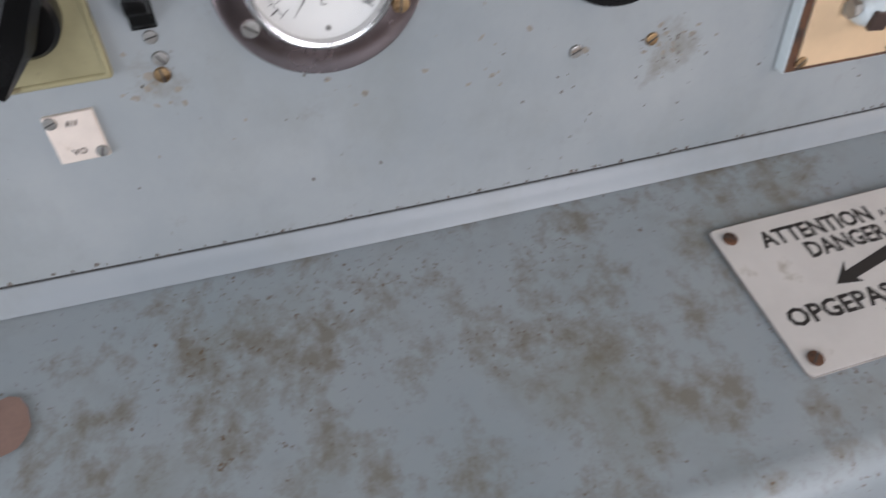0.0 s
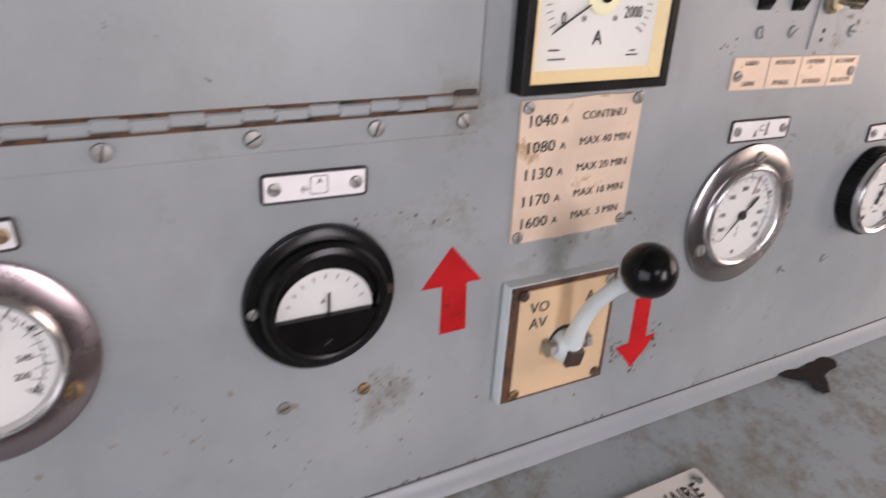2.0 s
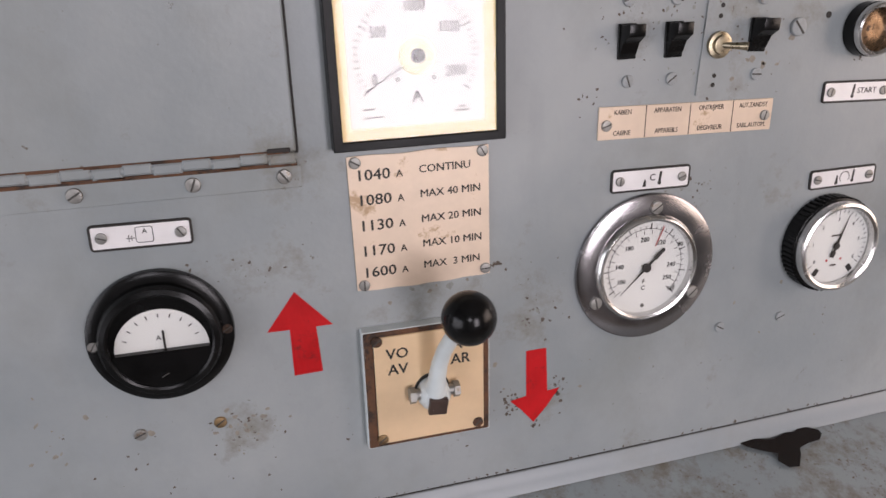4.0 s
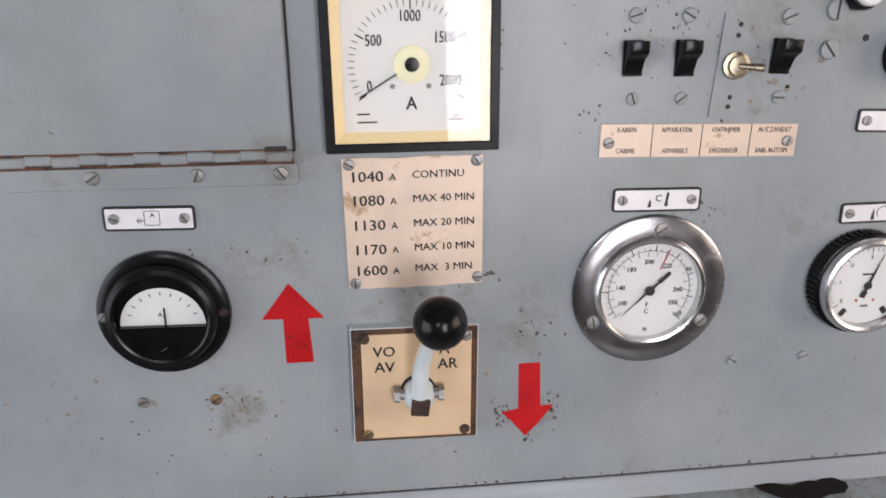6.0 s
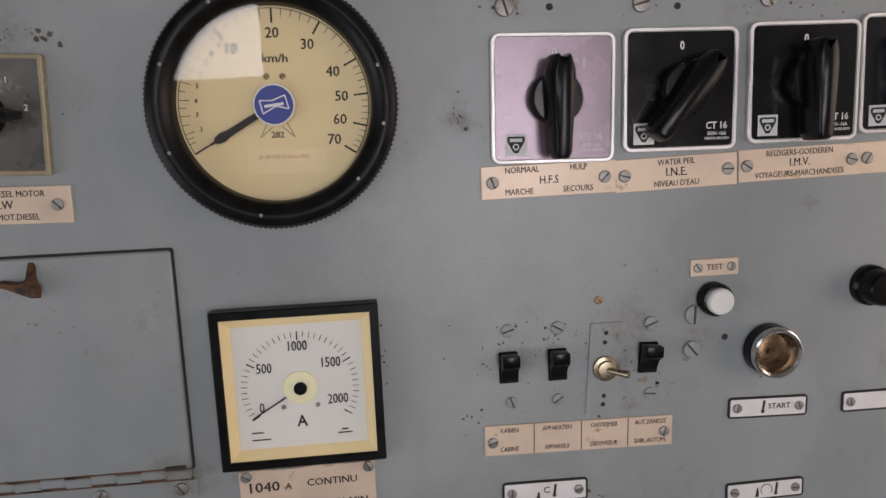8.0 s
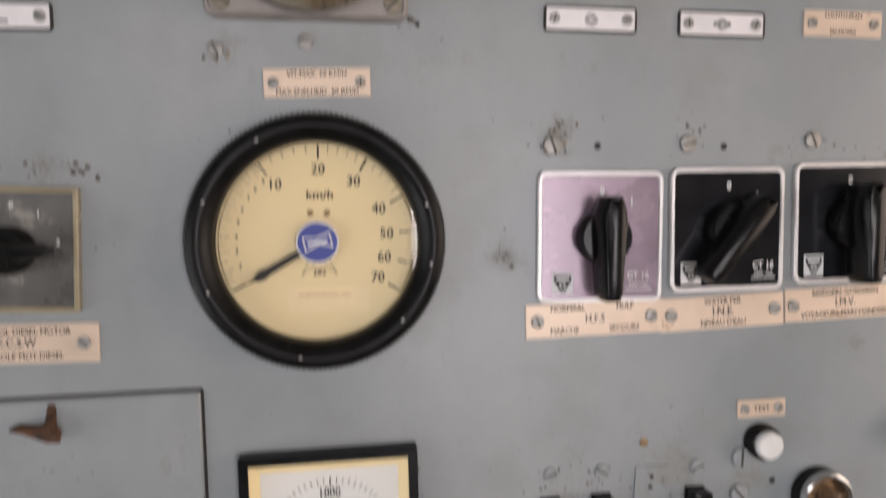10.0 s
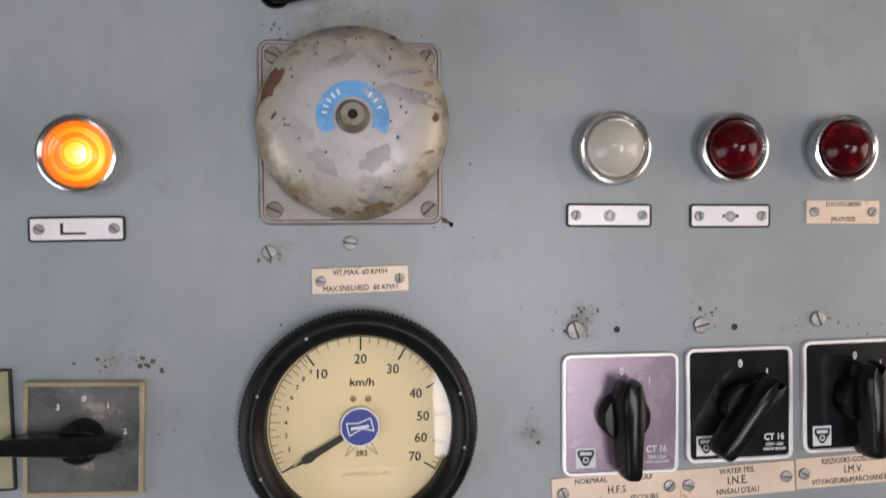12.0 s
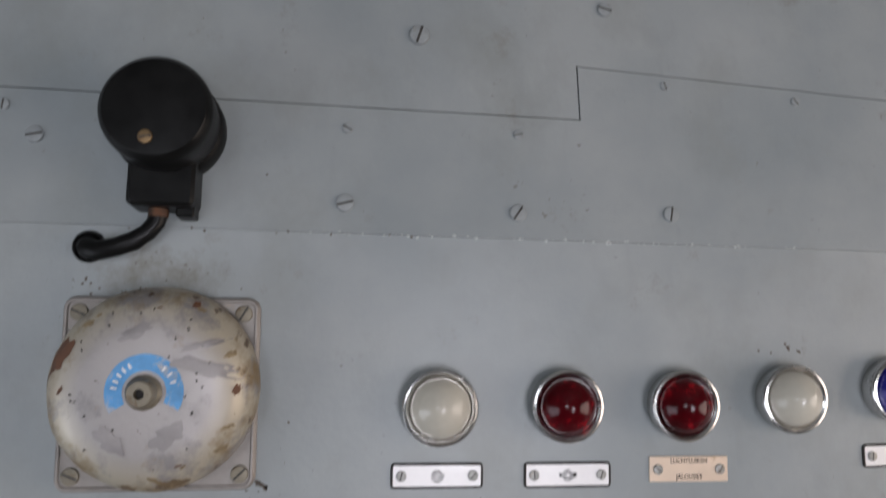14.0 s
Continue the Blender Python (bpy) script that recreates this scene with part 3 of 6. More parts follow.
p = label_plate(0.1153, 1.3686, 0.0812, 0.0194, 0.0, "brass plate for normal and emergency running", PLATE, False, r=0.0004, sx=0.0068, screw_r=0.0037)
lettering("NORMAAL", 0.0035, -0.016, 0.0066, Z1, INK, p, "CENTER", 0.86)
lettering("HULP", 0.0035, 0.018, 0.0066, Z1, INK, p, "CENTER", 0.86)
lettering("H.F.S", 0.0046, 0.0, 0.0, Z1, INK, p, "CENTER", 0.86)
lettering("MARCHE", 0.0035, -0.018, -0.0062, Z1, INK, p, "CENTER", 0.86)
lettering("SECOURS", 0.0035, 0.0175, -0.0060, Z1, INK, p, "CENTER", 0.86)
p = label_plate(0.1935, 1.3685, 0.0765, 0.0196, 0.9, "brass plate for the water level switch", PLATE, False, r=0.0004, sx=0.0060, screw_r=0.0037)
lettering("WATER PEIL", 0.0035, 0, 0.0064, Z1, INK, p, "CENTER", 0.86)
lettering("I.N.E.", 0.0051, 0, 0.0003, Z1, INK, p, "CENTER", 0.86)
lettering("NIVEAU D'EAU", 0.0035, 0, -0.0064, Z1, INK, p, "CENTER", 0.86)
p = label_plate(0.2716, 1.3701, 0.0780, 0.0196, 0.6, "brass plate for the passenger and goods switch", PLATE, False, r=0.0004, sx=0.0052, screw_r=0.0037)
lettering("REIZIGERS-GOEDEREN", 0.0035, 0, 0.0064, Z1, INK, p, "CENTER", 0.86)
lettering("I.M.V.", 0.0048, 0, 0.0003, Z1, INK, p, "CENTER", 0.86)
lettering("VOYAGEURS-MARCHANDISES", 0.0035, 0, -0.0064, Z1, INK, p, "CENTER", 0.86)
label_plate(0.3492, 1.3708, 0.0780, 0.0196, 0.4, "brass plate under the last rotary switch", PLATE, False, r=0.0004, sx=0.0052, screw_r=0.0037)

p = label_plate(-0.1899, 1.1738, 0.0492, 0.0128, -1.6, "white engraved label plate with a battery ammeter sign")
part("symbol", rim(0.0088, 0.0088, 0.0014, 0.0004, 0.0001, Z1), INK, p, "", pose(0.0015, 0.0003, 0), 0)
lettering("A", 0.0026, 0.0018, 0.0020, Z1, INK, p)
bm = bar(-0.0075, -0.0012, -0.003, -0.0012, 0.0004, Z1, Z1 + 0.0001)
bar(-0.0062, -0.003, -0.0062, 0.0006, 0.0004, Z1, Z1 + 0.0001, bm)
bar(-0.0048, -0.0025, -0.0048, 0.0002, 0.0004, Z1, Z1 + 0.0001, bm)
part("symbol", bm, INK, p, "", None, 0)


def thermometer_sign(p, x, flip=1, fill=True):
    bm = bar(x, -0.0015, x + 0.0008, 0.0045, 0.0016 if fill else 0.0009, Z1, Z1 + 0.0001)
    lathe([(0, Z1 + 0.0001), (0.0013, Z1 + 0.0001), (0.0013, Z1)], 12, bm)
    bm.verts.ensure_lookup_table()
    for v in bm.verts[8:]:
        v.co.x += x
        v.co.y -= 0.0028
    part("symbol", bm, INK, p, "", None, 0)


p = label_plate(0.1075, 1.1718, 0.0535, 0.0132, -1.4, "white engraved label plate with a temperature sign")
lettering("C", 0.0042, 0.0008, 0.0008, Z1, INK, p)
thermometer_sign(p, 0.0058)
bm = prism([(-0.0060, -0.0045), (-0.0035, -0.0045), (-0.0038, -0.0005), (-0.0046, 0.0002)], Z1, Z1 + 0.0001)
part("symbol", bm, INK, p, "", None, 0)
p = label_plate(0.2549, 1.2146, 0.0520, 0.0124, -2.2, "white engraved start label plate with a preheating sign")
lettering("START", 0.0036, 0.0075, 0.0003, Z1, INK, p)
thermometer_sign(p, -0.0035)
p = label_plate(0.2540, 1.1574, 0.0520, 0.0118, 0.0, "white engraved label plate with an oil temperature sign")
part("symbol", arc_strokes(0.001, 0.0, 0.0038, -40, 220, 0.0005, Z1), INK, p, "", None, 0)
thermometer_sign(p, 0.0075)
bm = prism([(-0.0068, -0.0045), (-0.0042, -0.0045), (-0.0046, 0.0015), (-0.0054, 0.0022)], Z1, Z1 + 0.0001)
part("symbol", bm, INK, p, "", None, 0)
p = label_plate(-0.3329, 1.1694, 0.0470, 0.0120, 2.6, "white engraved label plate with a water tap sign", screw_mat=BRASS_SCREW)
bm = bar(-0.0048, -0.0016, 0.0030, -0.0005, 0.0018, Z1, Z1 + 0.0001)
bar(-0.0012, -0.001, -0.0012, 0.0030, 0.0012, Z1, Z1 + 0.0001, bm)
bar(-0.0035, 0.0031, 0.0012, 0.0031, 0.0008, Z1, Z1 + 0.0001, bm)
bar(0.0034, -0.0003, 0.0038, -0.0030, 0.0012, Z1, Z1 + 0.0001, bm)
part("symbol", bm, INK, p, "", None, 0)
p = label_plate(-0.4138, 1.1336, 0.0330, 0.0080, 0.0, "worn white label plate over the rocker switch", border=False, screw_mat=BRASS_SCREW)
part("text_bar", slab(0.011, 0.0026, 0.0001, 0.0003, 0.00003, Z1), BROWN_INK, p, "", None, 0)
label_plate(0.3311, 1.2126, 0.0500, 0.0124, -1.0, "white engraved label plate beside the start plate")

p = label_plate(0.2181, 1.3088, 0.0306, 0.0106, -0.5, "small brass test label above the push button", PLATE, False, r=0.0006, sx=0.0046, screw_r=0.0029)
lettering("TEST", 0.0034, 0, 0, Z1, BROWN_INK, p)

p = thing("label_plate", facing(-0.4509, 1.0610, 1.0), "small pale brass plate with two letter pairs and two screws", "label plate", "label plates")
part("plate", slab(0.0212, 0.0236, 0.0022, 0.0008, 0.0004), PALE_BRASS, p)
screw(p, -0.0078, 0.0088, 0.0022, 0.0028, STEEL, 20)
screw(p, 0.0080, -0.0086, 0.0022, 0.0028, STEEL, 70)
lettering("AV", 0.0030, 0.0005, 0.0070, 0.00225, BROWN_INK, p)
lettering("VO", 0.0030, -0.001, -0.0070, 0.00225, BROWN_INK, p)

p = thing("label_plate", facing(0.1305, 1.2071, -1.7), "long brass plate divided into four fields under the switches", "label plate", "label plates")
part("plate", slab(0.1206, 0.0196, 0.0012, 0.0004, 0.0002), PLATE, p)
for x in (-0.0292, 0.0010, 0.0312):
    part("divider", slab(0.0005, 0.0192, 0.0001, 0.0001, 0.00003, Z1), INK, p, "", pose(x, 0, 0), 0)
for i, (a, b) in enumerate((("KABIEN", "CABINE"), ("APPARATEN", "APPAREILS"), ("ONTRIJMER", "DEGIVREUR"), ("AUT.ZANDST", "SABL.AUTOM."))):
    x = -0.0447 + 0.0302 * i
    lettering(a, 0.0029, x, 0.0062, Z1, BROWN_INK, p, "CENTER", 0.82)
    lettering(b, 0.0029, x, -0.0062, Z1, BROWN_INK, p, "CENTER", 0.82)
screw(p, -0.0552, -0.0012, 0.0012, 0.0033, STEEL, 20)
screw(p, 0.0548, -0.0005, 0.0012, 0.0033, STEEL, 75)

p = thing("load_plate", facing(-0.0395, 1.1642, 0.0), "brass plate listing permitted currents and times", "label plate", "label plates")
edge = [(-0.0408 + 0.0816 * i / 14, 0.0395 + 0.0004 * math.sin(0.9 * i)) for i in range(15)] + [(0.0400 - 0.0806 * i / 14, -0.0392 - 0.0009 * math.sin(math.pi * i / 14) - 0.0003 * math.sin(1.7 * i)) for i in range(15)]
part("plate", prism(edge, 0.0, 0.0015), PLATE, p, "", None, 0)
for y, n, rest in ((0.0285, "1040", "CONTINU"), (0.0143, "1080", "MAX 40 MIN"), (-0.0006, "1130", "MAX 20 MIN"), (-0.0157, "1170", "MAX 10 MIN"), (-0.0288, "1600", "MAX  3 MIN")):
    lettering(n, 0.0062, -0.0368, y, 0.0016, INK, p, "LEFT", 1.12)
    lettering("A", 0.0040, -0.0138, y - 0.0006, 0.0016, INK, p, "LEFT")
    lettering(rest, 0.0044, -0.0008, y + 0.0005, 0.0016, INK, p, "LEFT", 1.05)
for x, y in ((-0.0365, 0.0362), (0.0370, 0.0362), (0.0372, -0.0355), (-0.0365, -0.0360)):
    screw(p, x, y, 0.0015, 0.0033, STEEL, random.uniform(0, 180))

# ---- pilot lamps ----


def pilot_lamp(x, z, r, lens_mat, label, reach=0.0125, lens_r=None, dome=0.0145):
    t = thing("pilot_lamp", facing(x, z), label, "pilot lamp", "pilot lamps")
    lr = lens_r or r * 0.81
    part("body", lathe([(r * 0.93, 0), (r * 0.93, reach * 0.55), (r * 0.97, reach * 0.6), (r * 0.97, reach * 0.72), (r * 0.90, reach * 0.76), (lr, reach * 0.76), (lr, 0)], 56), BRIGHT, t, "chromed lamp body")
    part("bezel", lathe([(r * 0.95, reach * 0.76), (r, reach * 0.84), (r, reach * 0.96), (r * 0.97, reach * 1.03), (r * 0.91, reach * 1.06), (lr * 1.03, reach * 0.98), (lr, reach * 0.86), (lr, reach * 0.76)], 56), BRIGHT, t, "bright chrome bezel ring")
    prof = [(lr, reach * 0.70)] + [(lr * math.cos(radians(a)) ** 1.12, reach * 0.84 + dome * math.sin(radians(a)) ** 1.25) for a in range(0, 90, 6)] + [(0, reach * 0.84 + dome)]
    if lens_mat is LIT:
        prof = [(lr, reach * 0.70)] + [(lr * k / 60, reach * 0.86 + dome * (1 - (k / 60) ** 2) + 0.0004 * math.sin(k * 0.63)) for k in range(60, -1, -1)]
    part("lens", lathe(prof, 48), lens_mat, t, "", None, 60)
    return t


pilot_lamp(-0.1852, 1.5790, 0.0213, LIT, "lit amber pilot lamp in a chromed ring", 0.017, 0.0172, 0.0035)
pilot_lamp(0.1169, 1.5765, 0.0219, MILK, "unlit milky white pilot lamp in a chromed ring")
pilot_lamp(0.1915, 1.5750, 0.0213, RED_LENS, "unlit dark red pilot lamp in a chromed ring")
pilot_lamp(0.2632, 1.5730, 0.0210, RED_LENS, "unlit dark red pilot lamp above the louvre plate")
pilot_lamp(0.3328, 1.5747, 0.0208, MILK, "unlit white pilot lamp in a leaning chromed ring", dome=0.015)
pilot_lamp(0.4041, 1.5774, 0.0206, BLUE_LENS, "unlit blue pilot lamp in a chromed ring")

# ---- alarm bell ----


def gong_material():
    """Worn bell metal: silvery clouded middle, creamy skirt with brown grime and rust in blotches."""
    m = bpy.data.materials.new("weathered_gong_metal")
    m.use_nodes = True
    nt = m.node_tree
    link = nt.links.new
    bsdf = nt.nodes["Principled BSDF"]
    where = node(nt, "ShaderNodeTexCoord").outputs["Object"]
    flat = node(nt, "ShaderNodeVectorMath")
    flat.operation = "MULTIPLY"
    flat.inputs[1].default_value = (1, 1, 0)
    link(where, flat.inputs[0])
    reach = node(nt, "ShaderNodeVectorMath")
    reach.operation = "LENGTH"
    link(flat.outputs[0], reach.inputs[0])

    def clouds(scale, detail, lo, hi, add=None, stretch=(1, 1, 1)):
        sized = node(nt, "ShaderNodeVectorMath")
        sized.operation = "MULTIPLY"
        sized.inputs[1].default_value = stretch
        link(where, sized.inputs[0])
        n = node(nt, "ShaderNodeTexNoise", Scale=scale, Detail=detail, Roughness=0.68)
        link(sized.outputs[0], n.inputs["Vector"])
        out = n.outputs[0]
        if add:
            total = node(nt, "ShaderNodeMath")
            total.operation = "ADD"
            link(out, total.inputs[0])
            link(add, total.inputs[1])
            out = total.outputs[0]
        span = node(nt, "ShaderNodeMapRange", From_Min=lo, From_Max=hi)
        link(out, span.inputs[0])
        return span.outputs[0]

    def over(fac, a, b):
        n = node(nt, "ShaderNodeMix")
        n.data_type = "RGBA"
        link(fac, n.inputs[0])
        for i, v in ((6, a), (7, b)):
            if isinstance(v, tuple):
                n.inputs[i].default_value = (*v, 1)
            else:
                link(v, n.inputs[i])
        return n.outputs[2]

    skirt = node(nt, "ShaderNodeMapRange", From_Min=0.032, From_Max=0.046)
    link(reach.outputs["Value"], skirt.inputs[0])
    edge = node(nt, "ShaderNodeMapRange", From_Min=0.036, From_Max=0.055, To_Min=0.0, To_Max=0.17)
    link(reach.outputs["Value"], edge.inputs[0])
    out = over(skirt.outputs[0], (0.38, 0.355, 0.345), (0.47, 0.42, 0.33))
    out = over(clouds(34, 7, 0.52, 0.62), out, (0.28, 0.265, 0.26))
    out = over(clouds(46, 8, 0.60, 0.78, edge.outputs[0]), out, (0.25, 0.18, 0.095))
    out = over(clouds(75, 6, 0.72, 0.78, edge.outputs[0], (1, 1, 0.6)), out, (0.085, 0.045, 0.022))
    out = over(clouds(300, 3, 0.70, 0.74), out, (0.08, 0.06, 0.045))
    link(out, bsdf.inputs["Base Color"])
    bsdf.inputs["Metallic"].default_value = 0.35
    rough = node(nt, "ShaderNodeMapRange", To_Min=0.38, To_Max=0.56)
    link(clouds(60, 4, 0.3, 0.7), rough.inputs[0])
    link(rough.outputs[0], bsdf.inputs["Roughness"])
    relief = node(nt, "ShaderNodeBump", Strength=0.2, Distance=0.001)
    link(clouds(120, 5, 0.2, 0.8), relief.inputs["Height"])
    link(relief.outputs[0], bsdf.inputs["Normal"])
    return m


GONG_METAL = gong_material()
NUT = material("worn_spindle_nut", (0.21, 0.185, 0.14), 0.5, 0.4, 0.2, 90, 0.1, dirt_or_glint=(0.15, 0.11, 0.07), blotch_at=0.55, blotch_scale=150)
t = thing("alarm_bell", facing(-0.0380, 1.5888, -1.6), "weathered metal alarm bell with rust patches on a square base", "bell")
bm = slab(0.1055, 0.1055, 0.0050, 0.007, 0.0010)
part("base_plate", bm, CAST, t, "square cast zinc base")
part("rib", rim(0.1040, 0.1040, 0.006, 0.0022, 0.0014, 0.0048), CAST, t)
R = 0.0535
gong_profile = [(R - 0.002, 0.0095), (R, 0.0092), (R + 0.0006, 0.0115), (R, 0.017), (R - 0.002, 0.0222), (R - 0.0065, 0.0270), (R - 0.0125, 0.0300), (0.030, 0.0316), (0.021, 0.0320), (0.0105, 0.0321), (0.0, 0.0321)]
bm = lathe(gong_profile, 96)
rnd = random.Random(5)
for v in bm.verts:
    k = noise.noise(v.co * 60)
    v.co += Vector((v.co.x, v.co.y, 0)).normalized() * 0.0005 * k if v.co.xy.length > 0.02 else Vector((0, 0, 0.0002 * k))
gong = part("gong", bm, GONG_METAL, t, "dented silver gong with worn patches", pose(0.0012, 0.0040, -0.0010) @ Matrix.Diagonal((1, 1, 1.27, 1)), 50)
ring_out = [(0.0193 * math.cos(radians(a)), 0.0193 * math.sin(radians(a))) for a in range(-28, 214, 6)]
ring_in = [(0.0108 * math.cos(radians(a)), 0.0108 * math.sin(radians(a))) for a in range(212, -29, -6)]
part("decal", prism(ring_out + ring_in, 0.0318, 0.0323), BELL_BLUE, gong, "faded blue half-ring decal", None, 0)
for a in (172, 159, 146, 133, 120, 52, 36, 20):
    part("decal_mark", slab(0.0011, 0.0030, 0.0001, 0.0003, 0.00003), WHITE_INK, gong, "", pose(0.0150 * math.cos(radians(a)), 0.0150 * math.sin(radians(a)), 0.03232, 0, 0, a - 90), 0)
part("spindle_hole", lathe([(0, 0.0365), (0.0026, 0.0365)], 16), CREVICE, gong, "", None, 0)
part("spindle_nut", lathe([(0, 0.031), (0.0088, 0.031), (0.0090, 0.0335), (0.0074, 0.0350), (0.0070, 0.0385), (0.0060, 0.0398), (0.0026, 0.0398), (0.0024, 0.0360)], 8 * 4), NUT, gong, "worn nut on the spindle")
for x, y, m in ((-0.0440, -0.0440, NUT), (0.0445, -0.0440, NUT), (0.0440, 0.0440, NUT), (-0.0440, 0.0440, NUT)):
    screw(t, x, y, 0.0050, 0.0048, m, random.uniform(0, 180))
# flaked and rusted patches lie on the gong's skin


def skin_patch(cx, cy, w, h, turn, mat, seed, label):
    """An irregular flake following the turned surface of the gong."""
    r_ = random.Random(seed)
    n = 26
    bm = bmesh.new()

    def up(x, y):
        d = math.hypot(x, y)
        for (r0, z0), (r1, z1) in zip(gong_profile[2:], gong_profile[3:]):
            if r1 <= d <= r0:
                return z1 + (z0 - z1) * (d - r1) / max(r0 - r1, 1e-6)
        return gong_profile[3][1]
    mid = bm.verts.new((cx, cy, up(cx, cy) + 0.0004))
    ph = [r_.uniform(0, 6.28) for _ in range(3)]
    rings = []
    for f in (0.5, 1.0):
        ring = []
        for i in range(n):
            a = 2 * math.pi * i / n
            k = f * (1 + 0.22 * math.sin(2 * a + ph[0]) + 0.16 * math.sin(5 * a + ph[1]) + 0.10 * math.sin(9 * a + ph[2]))
            x, y = k * w * math.cos(a), k * h * math.sin(a)
            c, s = math.cos(radians(turn)), math.sin(radians(turn))
            x, y = cx + x * c - y * s, cy + x * s + y * c
            d = math.hypot(x, y)
            if d > R - 0.0002:
                x, y = x * (R - 0.0002) / d, y * (R - 0.0002) / d
            ring.append(bm.verts.new((x, y, up(x, y) + (0.00045 if f < 1 else 0.0003))))
        rings.append(ring)
    for i in range(n):
        j = (i + 1) % n
        bm.faces.new((mid, rings[0][i], rings[0][j]))
        bm.faces.new((rings[0][i], rings[1][i], rings[1][j], rings[0][j]))
    return part("flaked_patch", bm, mat, gong, label, None, 60)


DULL_BROWN = material("dull_brown_stain", (0.15, 0.105, 0.06), 0.6, 0.0, 0.4, 120, 0.1)
BARE = material("bare_bell_patch", (0.29, 0.27, 0.265), 0.5, 0.35, 0.2, 60, 0.1)
TANNED = material("rust_brown_patch", (0.12, 0.055, 0.030), 0.7, 0.0, 0.3, 90, 0.2)
OCHRE = material("ochre_stain", (0.25, 0.19, 0.11), 0.65, 0.0, 0.3, 90, 0.1)
for i, (x, y, w, h, a, m) in enumerate(((-0.0445, 0.0170, 0.0105, 0.0050, 62, TANNED), (0.0145, -0.0475, 0.0060, 0.0034, 15, DULL_BROWN), (-0.0085, -0.0495, 0.0050, 0.0018, -8, DULL_BROWN), (0.012, -0.022, 0.0085, 0.0055, 20, BARE), (-0.016, -0.024, 0.0080, 0.0050, -30, BARE), (0.030, 0.012, 0.0150, 0.0048, -12, BARE), (-0.006, 0.030, 0.0090, 0.0028, 20, BARE), (0.028, 0.024, 0.0100, 0.0022, 15, BARE), (0.041, 0.019, 0.0030, 0.0016, 40, OCHRE), (0.0410, -0.0180, 0.0030, 0.0012, 10, OCHRE), (0.0375, -0.0295, 0.0034, 0.0013, 35, OCHRE), (0.022, 0.0445, 0.0016, 0.0022, 0, TANNED))):
    skin_patch(x, y, w, h, a, m, 40 + i, "rusted or bare patch")

rim_rnd = random.Random(21)
for i in range(12):
    a, d = rim_rnd.uniform(0, 360), rim_rnd.uniform(0.040, 0.0525)
    k = rim_rnd.choice((0.5, 0.7, 1.0, 1.5))
    skin_patch(d * math.cos(radians(a)), d * math.sin(radians(a)), 0.0022 * k, 0.0010 * k, a + 90 + rim_rnd.uniform(-25, 25), OCHRE if rim_rnd.random() < 0.7 else TANNED, 200 + i, "small rust stain")
for i in range(26):
    a, d = rim_rnd.uniform(0, 360), rim_rnd.uniform(0.020, 0.044)
    skin_patch(d * math.cos(radians(a)), d * math.sin(radians(a)), 0.0007, 0.0005, a, INK, 300 + i, "pitted spot")

# ---- speedometer ----
t = thing("speedometer", facing(-0.0393, 1.4193, -2.5), "round speedometer with a yellowed dial in a black rim", "gauge")
part("rim", lathe([(0.0655, 0), (0.0655, 0.004), (0.0672, 0.006), (0.0675, 0.013), (0.0660, 0.0165), (0.0625, 0.0185), (0.0600, 0.0185), (0.0580, 0.0172), (0.0545, 0.0150), (0.0532, 0.0120), (0.0530, 0.0040)], 120), MATT_BLACK, t, "worn black lacquered rim")
bm = bmesh.new()
for i in range(150):
    a = 2 * math.pi * i / 150
    c, s = math.cos(a), math.sin(a)
    bar(0.0672 * c, 0.0672 * s, 0.0682 * c, 0.0682 * s, 0.0013, 0.0068, 0.0124, bm)
part("knurling", bm, MATT_BLACK, t, "", None, 0)
dial = part("dial", lathe([(0, 0.0045), (0.0545, 0.0045), (0.0545, 0.003)], 96), CREAM_DIAL, t, "yellowed cream dial")


def angle_of(kmh):
    """The dial's uneven scale: where a speed stands, degrees anticlockwise from the right."""
    known = ((0, 211), (2, 198), (3, 187), (4, 177), (5, 166), (6, 157), (7, 148), (8, 140), (9, 132), (10, 127), (20, 90), (30, 60), (40, 29), (50, 7), (60, -13), (70, -31))
    for (v0, a0), (v1, a1) in zip(known, known[1:]):
        if v0 <= kmh <= v1:
            return a0 + (a1 - a0) * (kmh - v0) / (v1 - v0)


bm = arc_strokes(0, 0, 0.0518, angle_of(0), angle_of(70), 0.0004, 0.0046, n=90)
for v in [1, 2, 3, 4, 5, 6, 7, 8, 9] + [x + 0.5 for x in range(1, 10)] + list(range(12, 70, 2)):
    a = radians(angle_of(v))
    ln = 0.0056 if v in (2, 3, 4, 5, 6, 7, 8, 9) else 0.0038
    bar((0.0517 - ln) * math.cos(a), (0.0517 - ln) * math.sin(a), 0.0517 * math.cos(a), 0.0517 * math.sin(a), 0.00036, 0.0046, 0.0047, bm)
for v in (0, 10, 20, 30, 40, 50, 60, 70):
    a = radians(angle_of(v))
    bar(0.0440 * math.cos(a), 0.0440 * math.sin(a), 0.0517 * math.cos(a), 0.0517 * math.sin(a), 0.0010, 0.0046, 0.0047, bm)
part("scale_marks", bm, INK, t, "", None, 0)
for v, r_ in ((10, 0.0375), (20, 0.0385), (30, 0.0375), (40, 0.0370), (50, 0.0370), (60, 0.0365), (70, 0.0375)):
    a = radians(angle_of(v))
    lettering(str(v), 0.0056, r_ * math.cos(a), r_ * math.sin(a), 0.0047, INK, t, "CENTER", 0.95)
